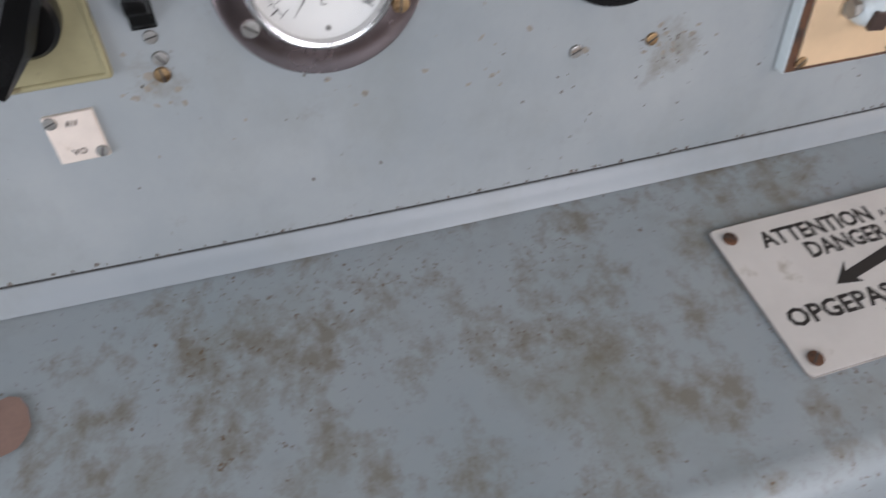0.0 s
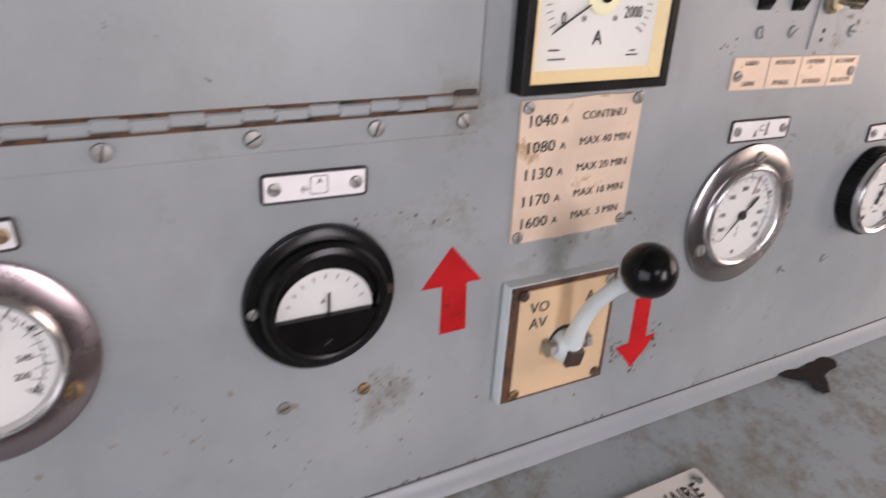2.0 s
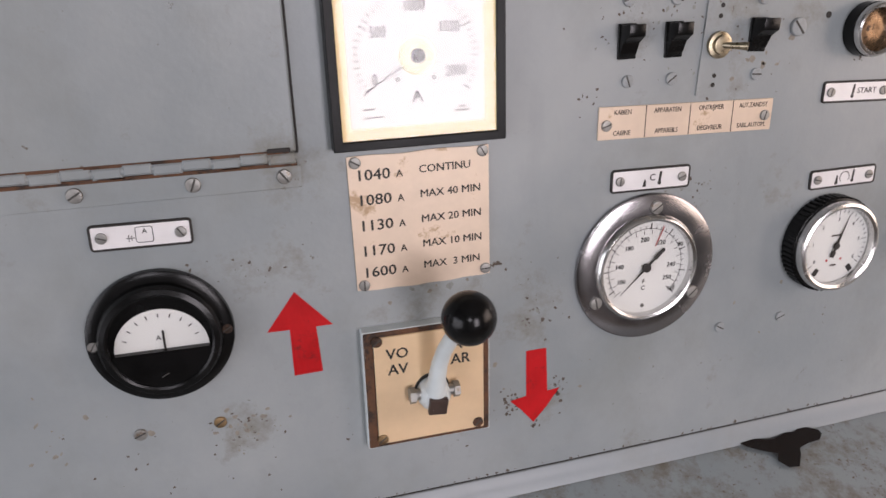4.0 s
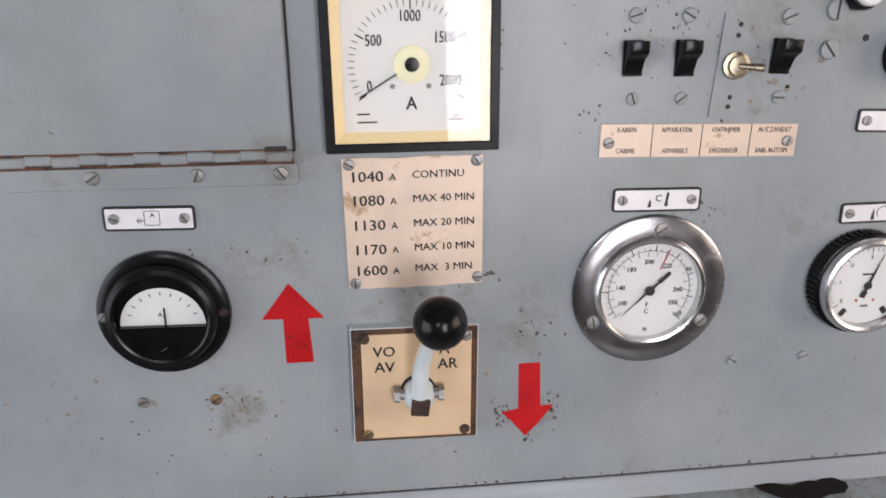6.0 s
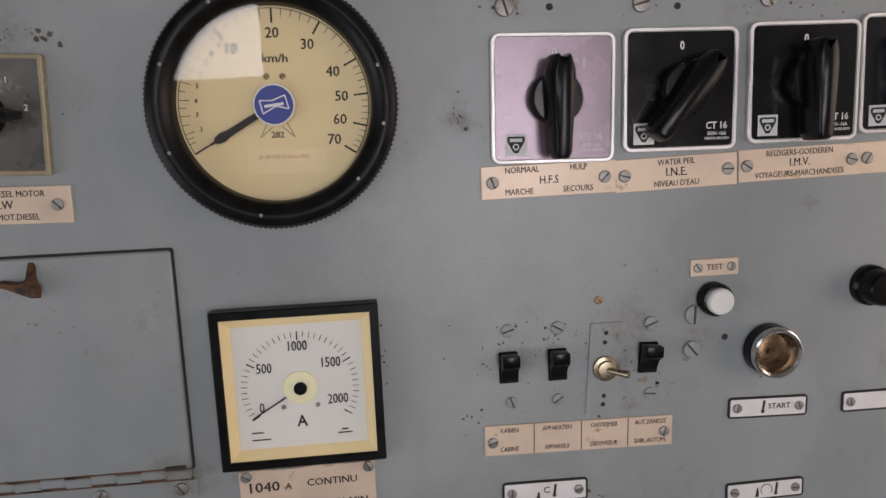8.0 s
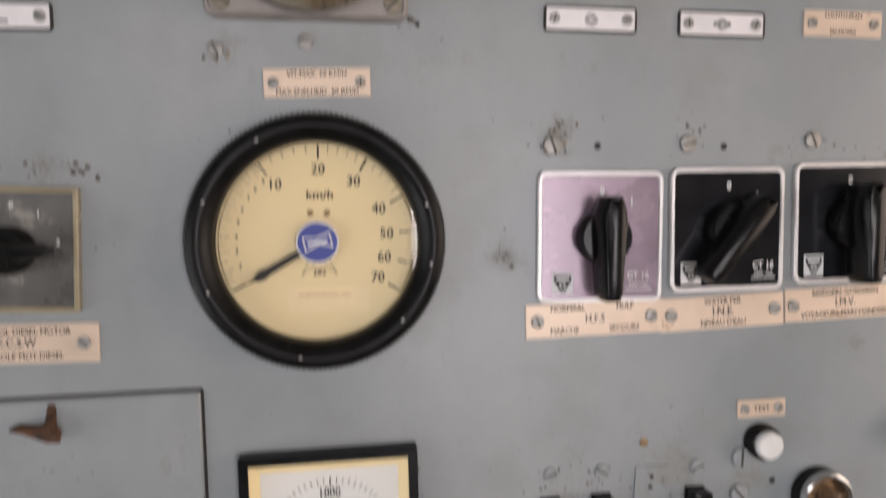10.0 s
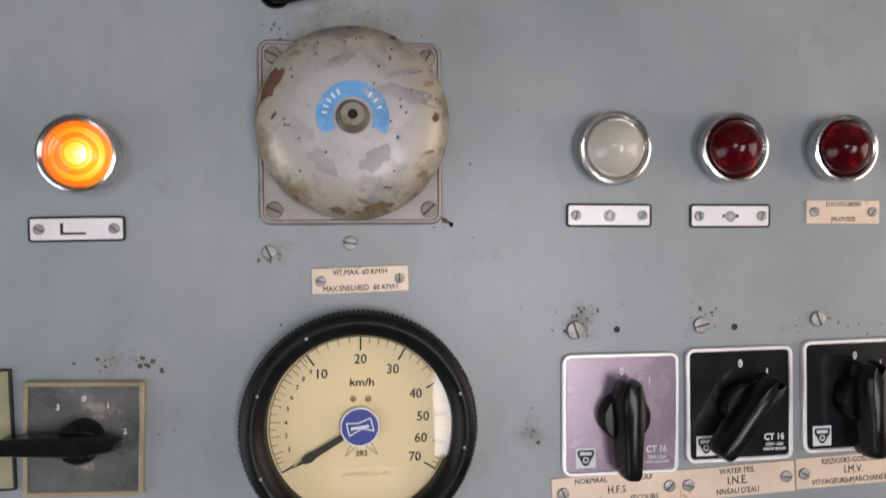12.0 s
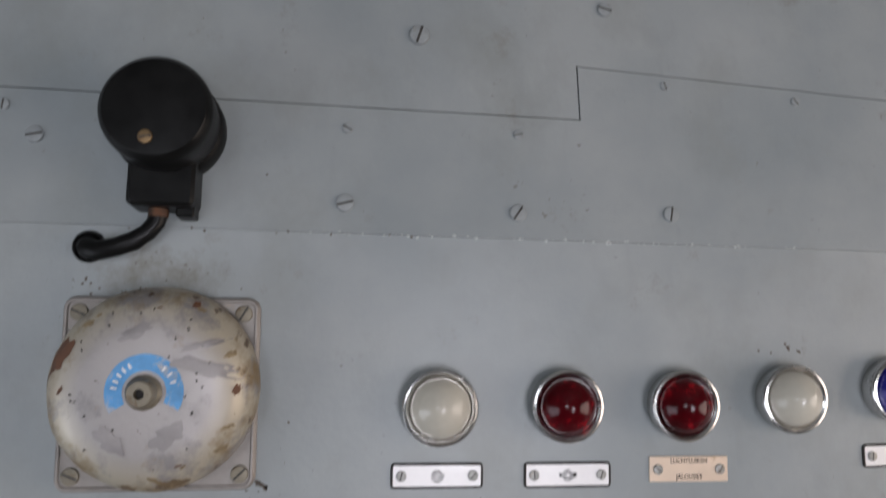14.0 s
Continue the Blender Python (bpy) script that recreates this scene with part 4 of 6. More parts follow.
for v in range(2, 10):
    a = radians(angle_of(v))
    lettering(str(v), 0.0026, 0.0425 * math.cos(a), 0.0425 * math.sin(a), 0.0047, INK, t)
lettering("km/h", 0.0046, 0.001, 0.0250, 0.0047, INK, t, "CENTER", 1.1)
lettering("282", 0.0034, 0.001, -0.0165, 0.0047, BROWN_INK, t)
part("paper_strip", slab(0.0440, 0.0135, 0.0001, 0.0004, 0.00003, 0.00465), material("faded_paper", (0.79, 0.66, 0.42), 0.7, 0, 0.04, 90, 0.05), t, "faded paper strip", pose(0.006, -0.031, 0), 0)
part("text_bar", slab(0.0280, 0.0022, 0.0001, 0.0006, 0.00003, 0.0048), material("faded_red_ink", (0.70, 0.54, 0.33), 0.7, 0, 0.3, 400), t, "", pose(0.004, -0.0285, 0, 0, 0, 1.5), 0)
bm = bar(-0.0040, -0.009, -0.0085, -0.0180, 0.0005, 0.0046, 0.0047)
bar(-0.0085, -0.0180, -0.0015, -0.0120, 0.0005, 0.0046, 0.0047, bm)
bar(0.0060, -0.009, 0.0105, -0.0175, 0.0005, 0.0046, 0.0047, bm)
bar(0.0105, -0.0175, 0.0035, -0.0120, 0.0005, 0.0046, 0.0047, bm)
part("wire_clip", bm, TAN, t, "", None, 0)
for x in (-0.004, 0.0048):
    screw(t, x, 0.0155, 0.0045, 0.0018, BRASS_SCREW, 20)
a = radians(211.5)
tip, back_ = Vector((math.cos(a), math.sin(a))), Vector((-math.sin(a), math.cos(a)))
q = [tip * 0.008 + back_ * 0.0017, tip * 0.030 + back_ * 0.0020, tip * 0.0335 + back_ * 0.0028, tip * 0.0375 + back_ * 0.0020, tip * 0.0385 + back_ * 0.0008, tip * 0.0455, tip * 0.0385 - back_ * 0.0008, tip * 0.0375 - back_ * 0.0020, tip * 0.0335 - back_ * 0.0028, tip * 0.030 - back_ * 0.0020, tip * 0.008 - back_ * 0.0017]
part("needle", prism([tuple(v) for v in q], 0.0068, 0.0078), INK, t, "black needle at rest", None, 0)
hub = part("hub_badge", lathe([(0.0105, 0.0060), (0.0108, 0.0085), (0.0104, 0.0089), (0, 0.0089)], 48), BLUE, t, "round blue badge")
part("badge_ring", lathe([(0.0105, 0.0080), (0.0113, 0.0080), (0.0113, 0.0090), (0.0105, 0.0090)], 48), WHITE_INK, t, "", None, 0)
bm = bmesh.new()
shape = [(-0.0078, 0.0022), (-0.001, 0.0022), (0.0060, 0.0052), (0.0080, -0.0022), (0.0012, -0.0008), (-0.0060, -0.0050), (-0.0078, 0.0022)]
for (x0, y0), (x1, y1) in zip(shape, shape[1:]):
    bar(x0, y0, x1, y1, 0.0007, 0.0089, 0.0090, bm)
bar(-0.0052, -0.0010, 0.0052, 0.0006, 0.0016, 0.0089, 0.0090, bm)
part("emblem", bm, WHITE_INK, hub, "", None, 0)
pane("glass", circle(0.0540), 0.0118, t)
for a in (160, 205, 262, 318, 350, 20, 120):
    screw(t, 0.0605 * math.cos(radians(a)), 0.0605 * math.sin(radians(a)), 0.0183, 0.0010, STEEL, a)

# ---- square ammeter ----
t = thing("ammeter", facing(-0.0388, 1.2563, -0.5), "square ammeter with a white dial in a black frame", "gauge")
part("frame", rim(0.0965, 0.0965, 0.0008, 0.0052, 0.0100), MATT_BLACK, t, "black painted frame")
bm = stack(((outline(0.0866, 0.0866, 0.0010), 0.0084), (outline(0.0750, 0.0750, 0.0010), 0.0040)), None, False, False)
part("bevel", bm, YELLOWED, t, "yellowed inner bevel", None, 0)
part("back", slab(0.090, 0.090, 0.002, 0.001, 0.0003, 0.0002), MATT_BLACK, t)
part("dial", slab(0.0752, 0.0752, 0.0010, 0.0005, 0.0002, 0.0032), WHITE_DIAL, t, "white dial")
bm = bmesh.new()
for i in range(41):
    a = radians(212 - 244 * i / 40)
    big = i % 10 == 0
    ln = 0.0052 if big else 0.0036
    bar((0.0345 - ln) * math.cos(a), (0.0345 - ln) * math.sin(a), 0.0345 * math.cos(a), 0.0345 * math.sin(a), 0.00075 if big else 0.0004, 0.0043, 0.0044, bm)
part("scale_marks", bm, INK, t, "", pose(0, -0.0015, 0), 0)
for s_, x, y in (("0", -0.0232, -0.0126), ("500", -0.0203, 0.0115), ("1000", -0.0005, 0.0240), ("1500", 0.0183, 0.0128), ("2000", 0.0215, -0.0100)):
    lettering(s_, 0.0060, x, y, 0.0044, INK, t, "CENTER", 0.72)
lettering("A", 0.0068, -0.0003, -0.0222, 0.0044, INK, t, "CENTER", 0.9, 0, "lettering", 0.0002)
for x, y, w in ((-0.0270, -0.0275, 0.007), (-0.0250, -0.0320, 0.011), (0.0245, -0.0290, 0.0040), (0.0245, -0.0312, 0.0085)):
    part("text_bar", slab(w, 0.0009, 0.0001, 0.0002, 0.00003, 0.0043), BROWN_INK, t, "", pose(x, y, 0), 0)
a = radians(211)
part("needle", bar(0.006 * math.cos(a), 0.006 * math.sin(a) - 0.0010, 0.0335 * math.cos(a), 0.0335 * math.sin(a) - 0.0010, 0.0008, 0.0056, 0.0062), INK, t, "black needle at zero", None, 0)
part("hub", lathe([(0.0100, 0.0042), (0.0100, 0.0058), (0.0090, 0.0066), (0.0060, 0.0068), (0, 0.0068)], 40), HUB_IVORY, t, "ivory hub ring", pose(0, -0.001, 0))
part("hub_cap", lathe([(0.0040, 0.0066), (0.0038, 0.0078), (0, 0.0082)], 28), BLACK, t, "", pose(0.0002, -0.001, 0))
for x in (-0.0105, 0.0095):
    screw(t, x, -0.0126, 0.0042, 0.0015, STEEL, 40)
pane("glass", outline(0.0868, 0.0868, 0.0006), 0.0087, t)

# ---- round flanged gauges ----


def needle(parent, angle, length, tail, width, z, mat=None):
    a = radians(angle)
    d, s = Vector((math.cos(a), math.sin(a))), Vector((-math.sin(a), math.cos(a)))
    pts = [d * length, d * (length * 0.2) + s * width * 0.4, s * width * 0.6, -d * tail * 0.45 + s * width * 0.5, -d * tail * 0.5 + s * width, -d * tail + s * width * 0.8, -d * tail - s * width * 0.8, -d * tail * 0.5 - s * width, -d * tail * 0.45 - s * width * 0.5, -s * width * 0.6, d * (length * 0.2) - s * width * 0.4]
    return part("needle", prism([tuple(v) for v in pts], z, z + 0.0004), mat or INK, parent, "black needle", None, 0)


def flanged_gauge(x, z, turn, label, flange_mat, screw_mats, needle_at, red_at, k=1.0):
    t = thing("temperature_gauge", facing(x, z, turn) @ Matrix.Scale(k, 4), label, "gauge", "flanged gauges")
    part("flange", lathe([(0.0490, 0), (0.0494, 0.0010), (0.0490, 0.0026), (0.0474, 0.0034), (0.0380, 0.0038), (0.0362, 0.0038), (0.0362, 0.0010)], 96), flange_mat, t, "polished flange")
    part("inner_ring", lathe([(0.0366, 0.0030), (0.0362, 0.0044), (0.0352, 0.0062), (0.0338, 0.0070), (0.0322, 0.0064), (0.0318, 0.0040), (0.0318, 0.0010)], 96), BRIGHT, t, "bright raised inner ring")
    part("dial", lathe([(0, 0.0016), (0.0322, 0.0016), (0.0322, 0.0006)], 64), WHITE_DIAL, t, "white dial")
    bm = arc_strokes(0, 0, 0.0262, 222, -42, 0.0003, 0.0017, n=60)
    for i in range(34):
        a = radians(222 - 264 * i / 33)
        big = i % 4 == 1
        bar(0.0255 * math.cos(a), 0.0255 * math.sin(a), (0.0300 if big else 0.0280) * math.cos(a), (0.0300 if big else 0.0280) * math.sin(a), 0.0006 if big else 0.0003, 0.0017, 0.0018, bm)
    for i in range(20):
        a = radians(222 - 264 * i / 19)
        bar(0.0225 * math.cos(a), 0.0225 * math.sin(a), 0.0252 * math.cos(a), 0.0252 * math.sin(a), 0.0003, 0.0017, 0.0018, bm)
    part("scale_marks", bm, INK, t, "", None, 0)
    for s_, a in (("100", 208), ("140", 175), ("180", 133), ("200", 96), ("220", 58), ("240", 0), ("250", -28)):
        lettering(s_, 0.0031, 0.0188 * math.cos(radians(a)), 0.0188 * math.sin(radians(a)), 0.0018, INK, t, "CENTER", 0.95)
    lettering("80", 0.0028, 0.0280 * math.cos(radians(30)), 0.0270 * math.sin(radians(30)), 0.0018, INK, t)
    lettering("120", 0.0028, 0.0265 * math.cos(radians(-40)), 0.0265 * math.sin(radians(-40)), 0.0018, INK, t)
    lettering("F", 0.0030, -0.0005, -0.0100, 0.0018, INK, t)
    lettering("C", 0.0030, -0.0005, -0.0145, 0.0018, INK, t)
    a = radians(red_at)
    part("red_pointer", bar(0.0150 * math.cos(a), 0.0150 * math.sin(a), 0.0290 * math.cos(a), 0.0290 * math.sin(a), 0.0006, 0.0022, 0.0024), RED_INK, t, "", None, 0)
    needle(t, needle_at, 0.0245, 0.0170, 0.0014, 0.0030)
    part("pivot", lathe([(0.0030, 0.0028), (0.0030, 0.0042), (0, 0.0046)], 24), INK, t)
    screw(t, 0.0, -0.0268, 0.0016, 0.0014, STEEL, 10)
    pane("glass", circle(0.0328), 0.0052, t)
    for a, m in zip((86, 210, -30), screw_mats):
        screw(t, 0.0405 * math.cos(radians(a)), 0.0405 * math.sin(radians(a)), 0.0036, 0.0042, m, random.uniform(0, 180))
    return t


flanged_gauge(0.1066, 1.1134, -2.0, "round temperature gauge in a polished chrome flange", CHROME, (STEEL, STEEL, STEEL), 225, 68)
flanged_gauge(-0.3338, 1.1165, 0.0, "round temperature gauge in a tarnished pinkish flange", material("pinkish_tarnished_chrome", (0.47, 0.39, 0.40), 0.26, 1.0, 0.14, 40, 0.03, dirt_or_glint=(0.30, 0.22, 0.18), blotch_at=0.64, blotch_scale=50), (BRASS_SCREW, STEEL, BRASS_SCREW), 232, 80, 0.95)

# ---- pressure gauge with ribbed ring ----
t = thing("pressure_gauge", facing(0.2450, 1.1130, 0) @ Matrix.Scale(0.88, 4), "round pressure gauge with a chrome bezel and ribbed black ring", "gauge")
part("ribbed_ring", lathe([(0.0372, 0), (0.0372, 0.0125), (0.0340, 0.0135), (0.0320, 0.0135)], 72), BLACK, t, "ribbed black clamping ring")
rib_mesh = mesh_of("rib", slab(0.0018, 0.0023, 0.0108, 0.0005, 0.0003), BLACK, 0)
for i in range(56):
    a = 360 * i / 56
    rib = new("rib", rib_mesh)
    rib.parent, rib.matrix_local = t, pose(0, 0, 0.001, 0, 0, a) @ pose(0.0376, 0, 0)
part("bezel", lathe([(0.0358, 0.0130), (0.0362, 0.0165), (0.0350, 0.0195), (0.0330, 0.0202), (0.0310, 0.0192), (0.0300, 0.0150)], 72), BRIGHT, t, "bright chrome bezel")
part("dial", lathe([(0, 0.0140), (0.0312, 0.0140), (0.0312, 0.0130)], 64), WHITE_DIAL, t, "white dial")
bm = bmesh.new()
for i in range(31):
    a = radians(215 - 250 * i / 30)
    ln = 0.0042 if i % 5 == 0 else 0.0024
    bar((0.0285 - ln) * math.cos(a), (0.0285 - ln) * math.sin(a), 0.0285 * math.cos(a), 0.0285 * math.sin(a), 0.0005, 0.0141, 0.0142, bm)
for a in (-52, 232):
    a = radians(a)
    bar(0.0225 * math.cos(a), 0.0225 * math.sin(a), 0.0285 * math.cos(a), 0.0285 * math.sin(a), 0.0042, 0.0141, 0.0142, bm)
part("scale_marks", bm, INK, t, "", None, 0)
for i in range(7):
    a = radians(212 - 244 * i / 6)
    lettering(str(i), 0.0030, 0.0212 * math.cos(a), 0.0212 * math.sin(a), 0.0142, INK, t)
for x, y, w in ((0, 0.0085, 0.010), (0, -0.0160, 0.0060)):
    part("text_bar", slab(w, 0.0014, 0.0001, 0.0003, 0.00003, 0.0141), BROWN_INK, t, "", pose(x, y, 0), 0)
for x in (-0.0065, 0.0065):
    part("red_dot", lathe([(0, 0.0142), (0.0011, 0.0142), (0.0011, 0.0141)], 14), RED_INK, t, "", pose(x, -0.0115, 0), 0)
needle(t, 70, 0.0260, 0.0095, 0.0022, 0.0150)
part("pivot", lathe([(0.0026, 0.0148), (0.0026, 0.0160), (0, 0.0163)], 24), INK, t)
pane("glass", circle(0.0318), 0.0178, t)

# ---- round black ammeter ----
t = thing("battery_ammeter", facing(-0.1890, 1.1160, -1.5) @ Matrix.Diagonal((1, 1, 0.62, 1)), "round black panel meter with a half-moon white window", "gauge")
part("case", lathe([(0.0380, 0), (0.0385, 0.0012), (0.0380, 0.0060), (0.0355, 0.0078), (0.0322, 0.0080), (0.0318, 0.0150), (0.0305, 0.0185), (0.0278, 0.0196), (0.0265, 0.0186), (0.0262, 0.0110)], 84), BLACK, t, "black bakelite case")
part("back", lathe([(0, 0.0102), (0.0268, 0.0102), (0.0268, 0.0095)], 48), BLACK, t)
SINK = -0.0055
half = [(0.0243 * math.cos(radians(a)), 0.0232 * math.sin(radians(a)) + SINK) for a in range(0, 181, 6)]
part("dial", prism(half, 0.0103, 0.0112), WHITE_DIAL, t, "white half dial", None, 0)
low = math.degrees(math.asin(SINK / 0.0264))
lower = [(0.0264 * math.cos(radians(a)), 0.0264 * math.sin(radians(a))) for a in np.linspace(180 - low, 360 + low, 32)]
part("shield", prism(lower, 0.0103, 0.0172), BLACK, t, "black lower shield")
bm = bmesh.new()
for i in range(9):
    a = radians(160 - 140 * i / 8)
    bar(0.0185 * math.cos(a), 0.0185 * math.sin(a) + SINK, 0.0208 * math.cos(a), 0.0208 * math.sin(a) + SINK, 0.0006, 0.0113, 0.0114, bm)
part("scale_marks", bm, INK, t, "", None, 0)
lettering("A", 0.0028, -0.0012, 0.0065 + SINK, 0.0114, INK, t)
part("needle", bar(0.0015, SINK, 0.0015, 0.0110 + SINK, 0.0012, 0.0125, 0.0130), INK, t, "", None, 0)
screw(t, 0.0, -0.0195, 0.0172, 0.0024, BLACK, 30)
screw(t, 0.0345, 0.0005, 0.0078, 0.0028, RUST, 30)
screw(t, -0.0345, -0.0005, 0.0078, 0.0028, STEEL, 60)
pane("glass", half, 0.0166, t, "clear window")

# ---- direction lever ----
CHIPPED = material("chipped_dark_brown", (0.045, 0.026, 0.020), 0.45, 0.0, 0.3, 120, 0.2, dirt_or_glint=(0.50, 0.48, 0.47), blotch_at=0.63, blotch_scale=110)
t = thing("direction_lever", facing(-0.0425, 1.0608, -1.0, -0.0006), "grey direction lever with a black ball on a brass plate", "lever")
part("block", slab(0.0785, 0.0790, 0.0078, 0.0008, 0.0004, 0.0007), GREY_PAINT, t, "grey painted backing block")
part("rusted_edge", rim(0.0775, 0.0780, 0.0008, 0.0058, 0.0012, 0.0080), RUST, t, "rusted edge of the block")
part("brass_plate", slab(0.0678, 0.0722, 0.0012, 0.0006, 0.0003, 0.0090), BRASS, t, "shiny brass plate", pose(0.0010, -0.0002, 0))
for s_, x, y in (("VO", -0.0190, 0.0240), ("AV", -0.0190, 0.0135), ("AR", 0.0200, 0.0145), ("A", 0.0180, 0.0245)):
    lettering(s_, 0.0068, x, y, 0.0103, INK, t, "CENTER", 1.0)
for x, y, m in ((-0.0310, 0.0335, RUST), (0.0315, 0.0330, STEEL), (0.0310, -0.0325, RUST), (-0.0305, -0.0330, BRASS_SCREW)):
    screw(t, x, y, 0.0098, 0.0034, m, 40)
part("slot_hole", lathe([(0, 0.01045), (0.0110, 0.01045), (0.0112, 0.0100)], 32), CREVICE, t, "", pose(0.0015, -0.0030, 0, 0, 0, 0), 0)
part("fork", lathe([(0.0104, 0.0095), (0.0104, 0.0130), (0.0096, 0.0175), (0.0070, 0.0205), (0.0, 0.0215)], 32), GREY_PAINT, t, "grey painted fork", pose(0.0018, -0.0046, 0))
part("bolt", sweep([(-0.0125, -0.0030, 0.0145), (0.0160, -0.0030, 0.0145)], 0.0034, 14), STEEL, t, "steel pivot bolt")
for x in (-0.0118, 0.0155):
    part("nut", sweep([(x - 0.0018, -0.0030, 0.0145), (x + 0.0018, -0.0030, 0.0145)], 0.0052, 6), STEEL, t, "steel nut", None, 20)
part("key", slab(0.0112, 0.0112, 0.0030, 0.0008, 0.0004, 0.0), CHIPPED, t, "brown chipped square", pose(0.0022, -0.0085, 0.0205, 10, 0, -6))
path_ = [(0.0018, -0.0030, 0.0160), (0.0019, 0.0030, 0.0190), (0.0022, 0.0110, 0.0212), (0.0030, 0.0210, 0.0244), (0.0046, 0.0325, 0.0302), (0.0068, 0.0440, 0.0386), (0.0086, 0.0525, 0.0468), (0.0102, 0.0610, 0.0550)]
part("arm", sweep(path_, [0.0070, 0.0060, 0.0053, 0.0049, 0.0046, 0.0044, 0.0043, 0.0042], 18), GREY_PAINT, t, "bent grey painted arm", None, 60)
bm = bmesh.new()
bmesh.ops.create_uvsphere(bm, u_segments=40, v_segments=24, radius=0.0148)
part("ball_knob", bm, BLACK, t, "glossy black ball knob", pose(0.0108, 0.0640, 0.0582), 180)

# ---- painted arrows ----


def arrow(pts, label):
    ob = new("painted_arrow", mesh_of("painted_arrow", prism(pts, -0.0002, 0.00025), RED_PAINT, 0))
    cx, cz = sum(q[0] for q in pts) / len(pts), sum(q[1] for q in pts) / len(pts)
    for v in ob.data.vertices:
        v.co.x -= cx
        v.co.y -= cz
    ob.matrix_world = facing(cx, cz)
    return tagged(ob, label, "arrow", "direction arrows")


arrow([(-0.1161, 1.1298), (-0.1336, 1.1073), (-0.1210, 1.1068), (-0.1214, 1.0771), (-0.1047, 1.0772), (-0.1059, 1.1066), (-0.0963, 1.1064)], "red painted arrow pointing up beside the lever")
arrow([(0.0246, 1.0667), (0.0385, 1.0667), (0.0395, 1.0347), (0.0482, 1.0355), (0.0388, 1.0228), (0.0296, 1.0128), (0.0209, 1.0241), (0.0134, 1.0319), (0.0246, 1.0337)], "chipped red painted arrow pointing down beside the lever")

# ---- rocker switches and toggle ----


def rocker(x, z, w, h, label, turn=0.0):
    t = thing("rocker_switch", facing(x, z, turn), label, "switch", "rocker switches")
    part("surround", slab(w + 0.0014, h + 0.0014, 0.0010, 0.0008, 0.0003), BLACK, t)
    bm = bmesh.new()
    prof = [(h / 2, 0.0), (h * 0.54, 0.0125), (h * 0.16, 0.0120), (-0.0004, 0.0050), (-h * 0.36, 0.0030), (-h / 2, 0.0012), (-h / 2, 0.0)]
    a = [bm.verts.new((-w / 2, y, zz)) for y, zz in prof]
    b = [bm.verts.new((w / 2, y, zz)) for y, zz in prof]
    for i in range(len(a)):
        j = (i + 1) % len(a)
        bm.faces.new((a[i], a[j], b[j], b[i]))
    bm.faces.new(a[::-1])
    bm.faces.new(b)
    bmesh.ops.bevel(bm, geom=bm.edges[:], offset=0.0006, segments=2, profile=0.5, affect="EDGES")
    part("rocker", bm, BLACK, t, "black rocker tipped up")
    return t


rocker(0.0870, 1.2552, 0.0105, 0.0185, "black rocker switch in scratched enamel")
rocker(0.1176, 1.2546, 0.0105, 0.0190, "black rocker switch in scratched enamel")
rocker(0.1753, 1.2543, 0.0110, 0.0185, "black rocker switch in scratched enamel", -3)
rocker(-0.4091, 1.1114, 0.0090, 0.0150, "black rocker switch with a chipped edge")
NICKEL = material("tarnished_nickel", (0.36, 0.31, 0.22), 0.32, 1.0, 0.25, 200, 0.05, dirt_or_glint=(0.14, 0.11, 0.07), blotch_at=0.55, blotch_scale=180)
t = thing("toggle_switch", facing(0.1474, 1.2499, 0), "small metal toggle switch on a grey painted strip", "switch")
part("mounting_strip", stack((([(-0.0128, -0.0292), (0.0072, -0.0298), (0.0118, 0.0288), (-0.0083, 0.0290)], 0.0), ([(-0.0128, -0.0292), (0.0072, -0.0298), (0.0118, 0.0288), (-0.0083, 0.0290)], 0.0011))), PANEL, t, "grey painted strip", None, 0)
part("nut", lathe([(0.0078, 0.0011), (0.0080, 0.0018), (0.0078, 0.0034), (0.0056, 0.0038), (0.0054, 0.0062), (0.0040, 0.0064), (0, 0.0064)], 24), NICKEL, t, "tarnished ring nut")
part("bat", sweep([(0, 0, 0.005), (0.0045, -0.0003, 0.0095), (0.0105, -0.0006, 0.0150)], [0.0016, 0.0019, 0.0025], 14), NICKEL, t, "tarnished bat handle", None, 60)
for x, y in ((0.0012, 0.0225), (0.0003, 0.0165), (-0.0015, -0.0235), (-0.0010, -0.0180)):
    part("hole", lathe([(0, 0.0013), (0.0014, 0.0013), (0.0014, 0.0010)], 14), CREVICE, t, "", pose(x, y, 0), 0)

# ---- push button, start button, socket ----
t = thing("push_button", facing(0.2175, 1.2891) @ Matrix.Scale(0.84, 4), "push button with a white cap in a black collar", "push button")
part("collar", lathe([(0.0125, 0), (0.0125, 0.0075), (0.0112, 0.0100), (0.0100, 0.0102)], 40), BLACK, t, "black collar")
part("cap", lathe([(0.0098, 0.0080), (0.0098, 0.0135), (0.0085, 0.0150), (0, 0.0154)], 40), WHITE_CAP, t, "white cap")
BRONZED = material("worn_bronzed_button", (0.20, 0.125, 0.07), 0.28, 0.8, 0.4, 120, 0.1, dirt_or_glint=(0.03, 0.02, 0.015), blotch_at=0.55, blotch_scale=120)
t = thing("start_button", facing(0.2545, 1.2535), "recessed dark start button in a chromed ring", "push button")
part("collar", lathe([(0.0166, 0), (0.0166, 0.0080), (0.0150, 0.0086)], 48), BLACK, t, "black collar")
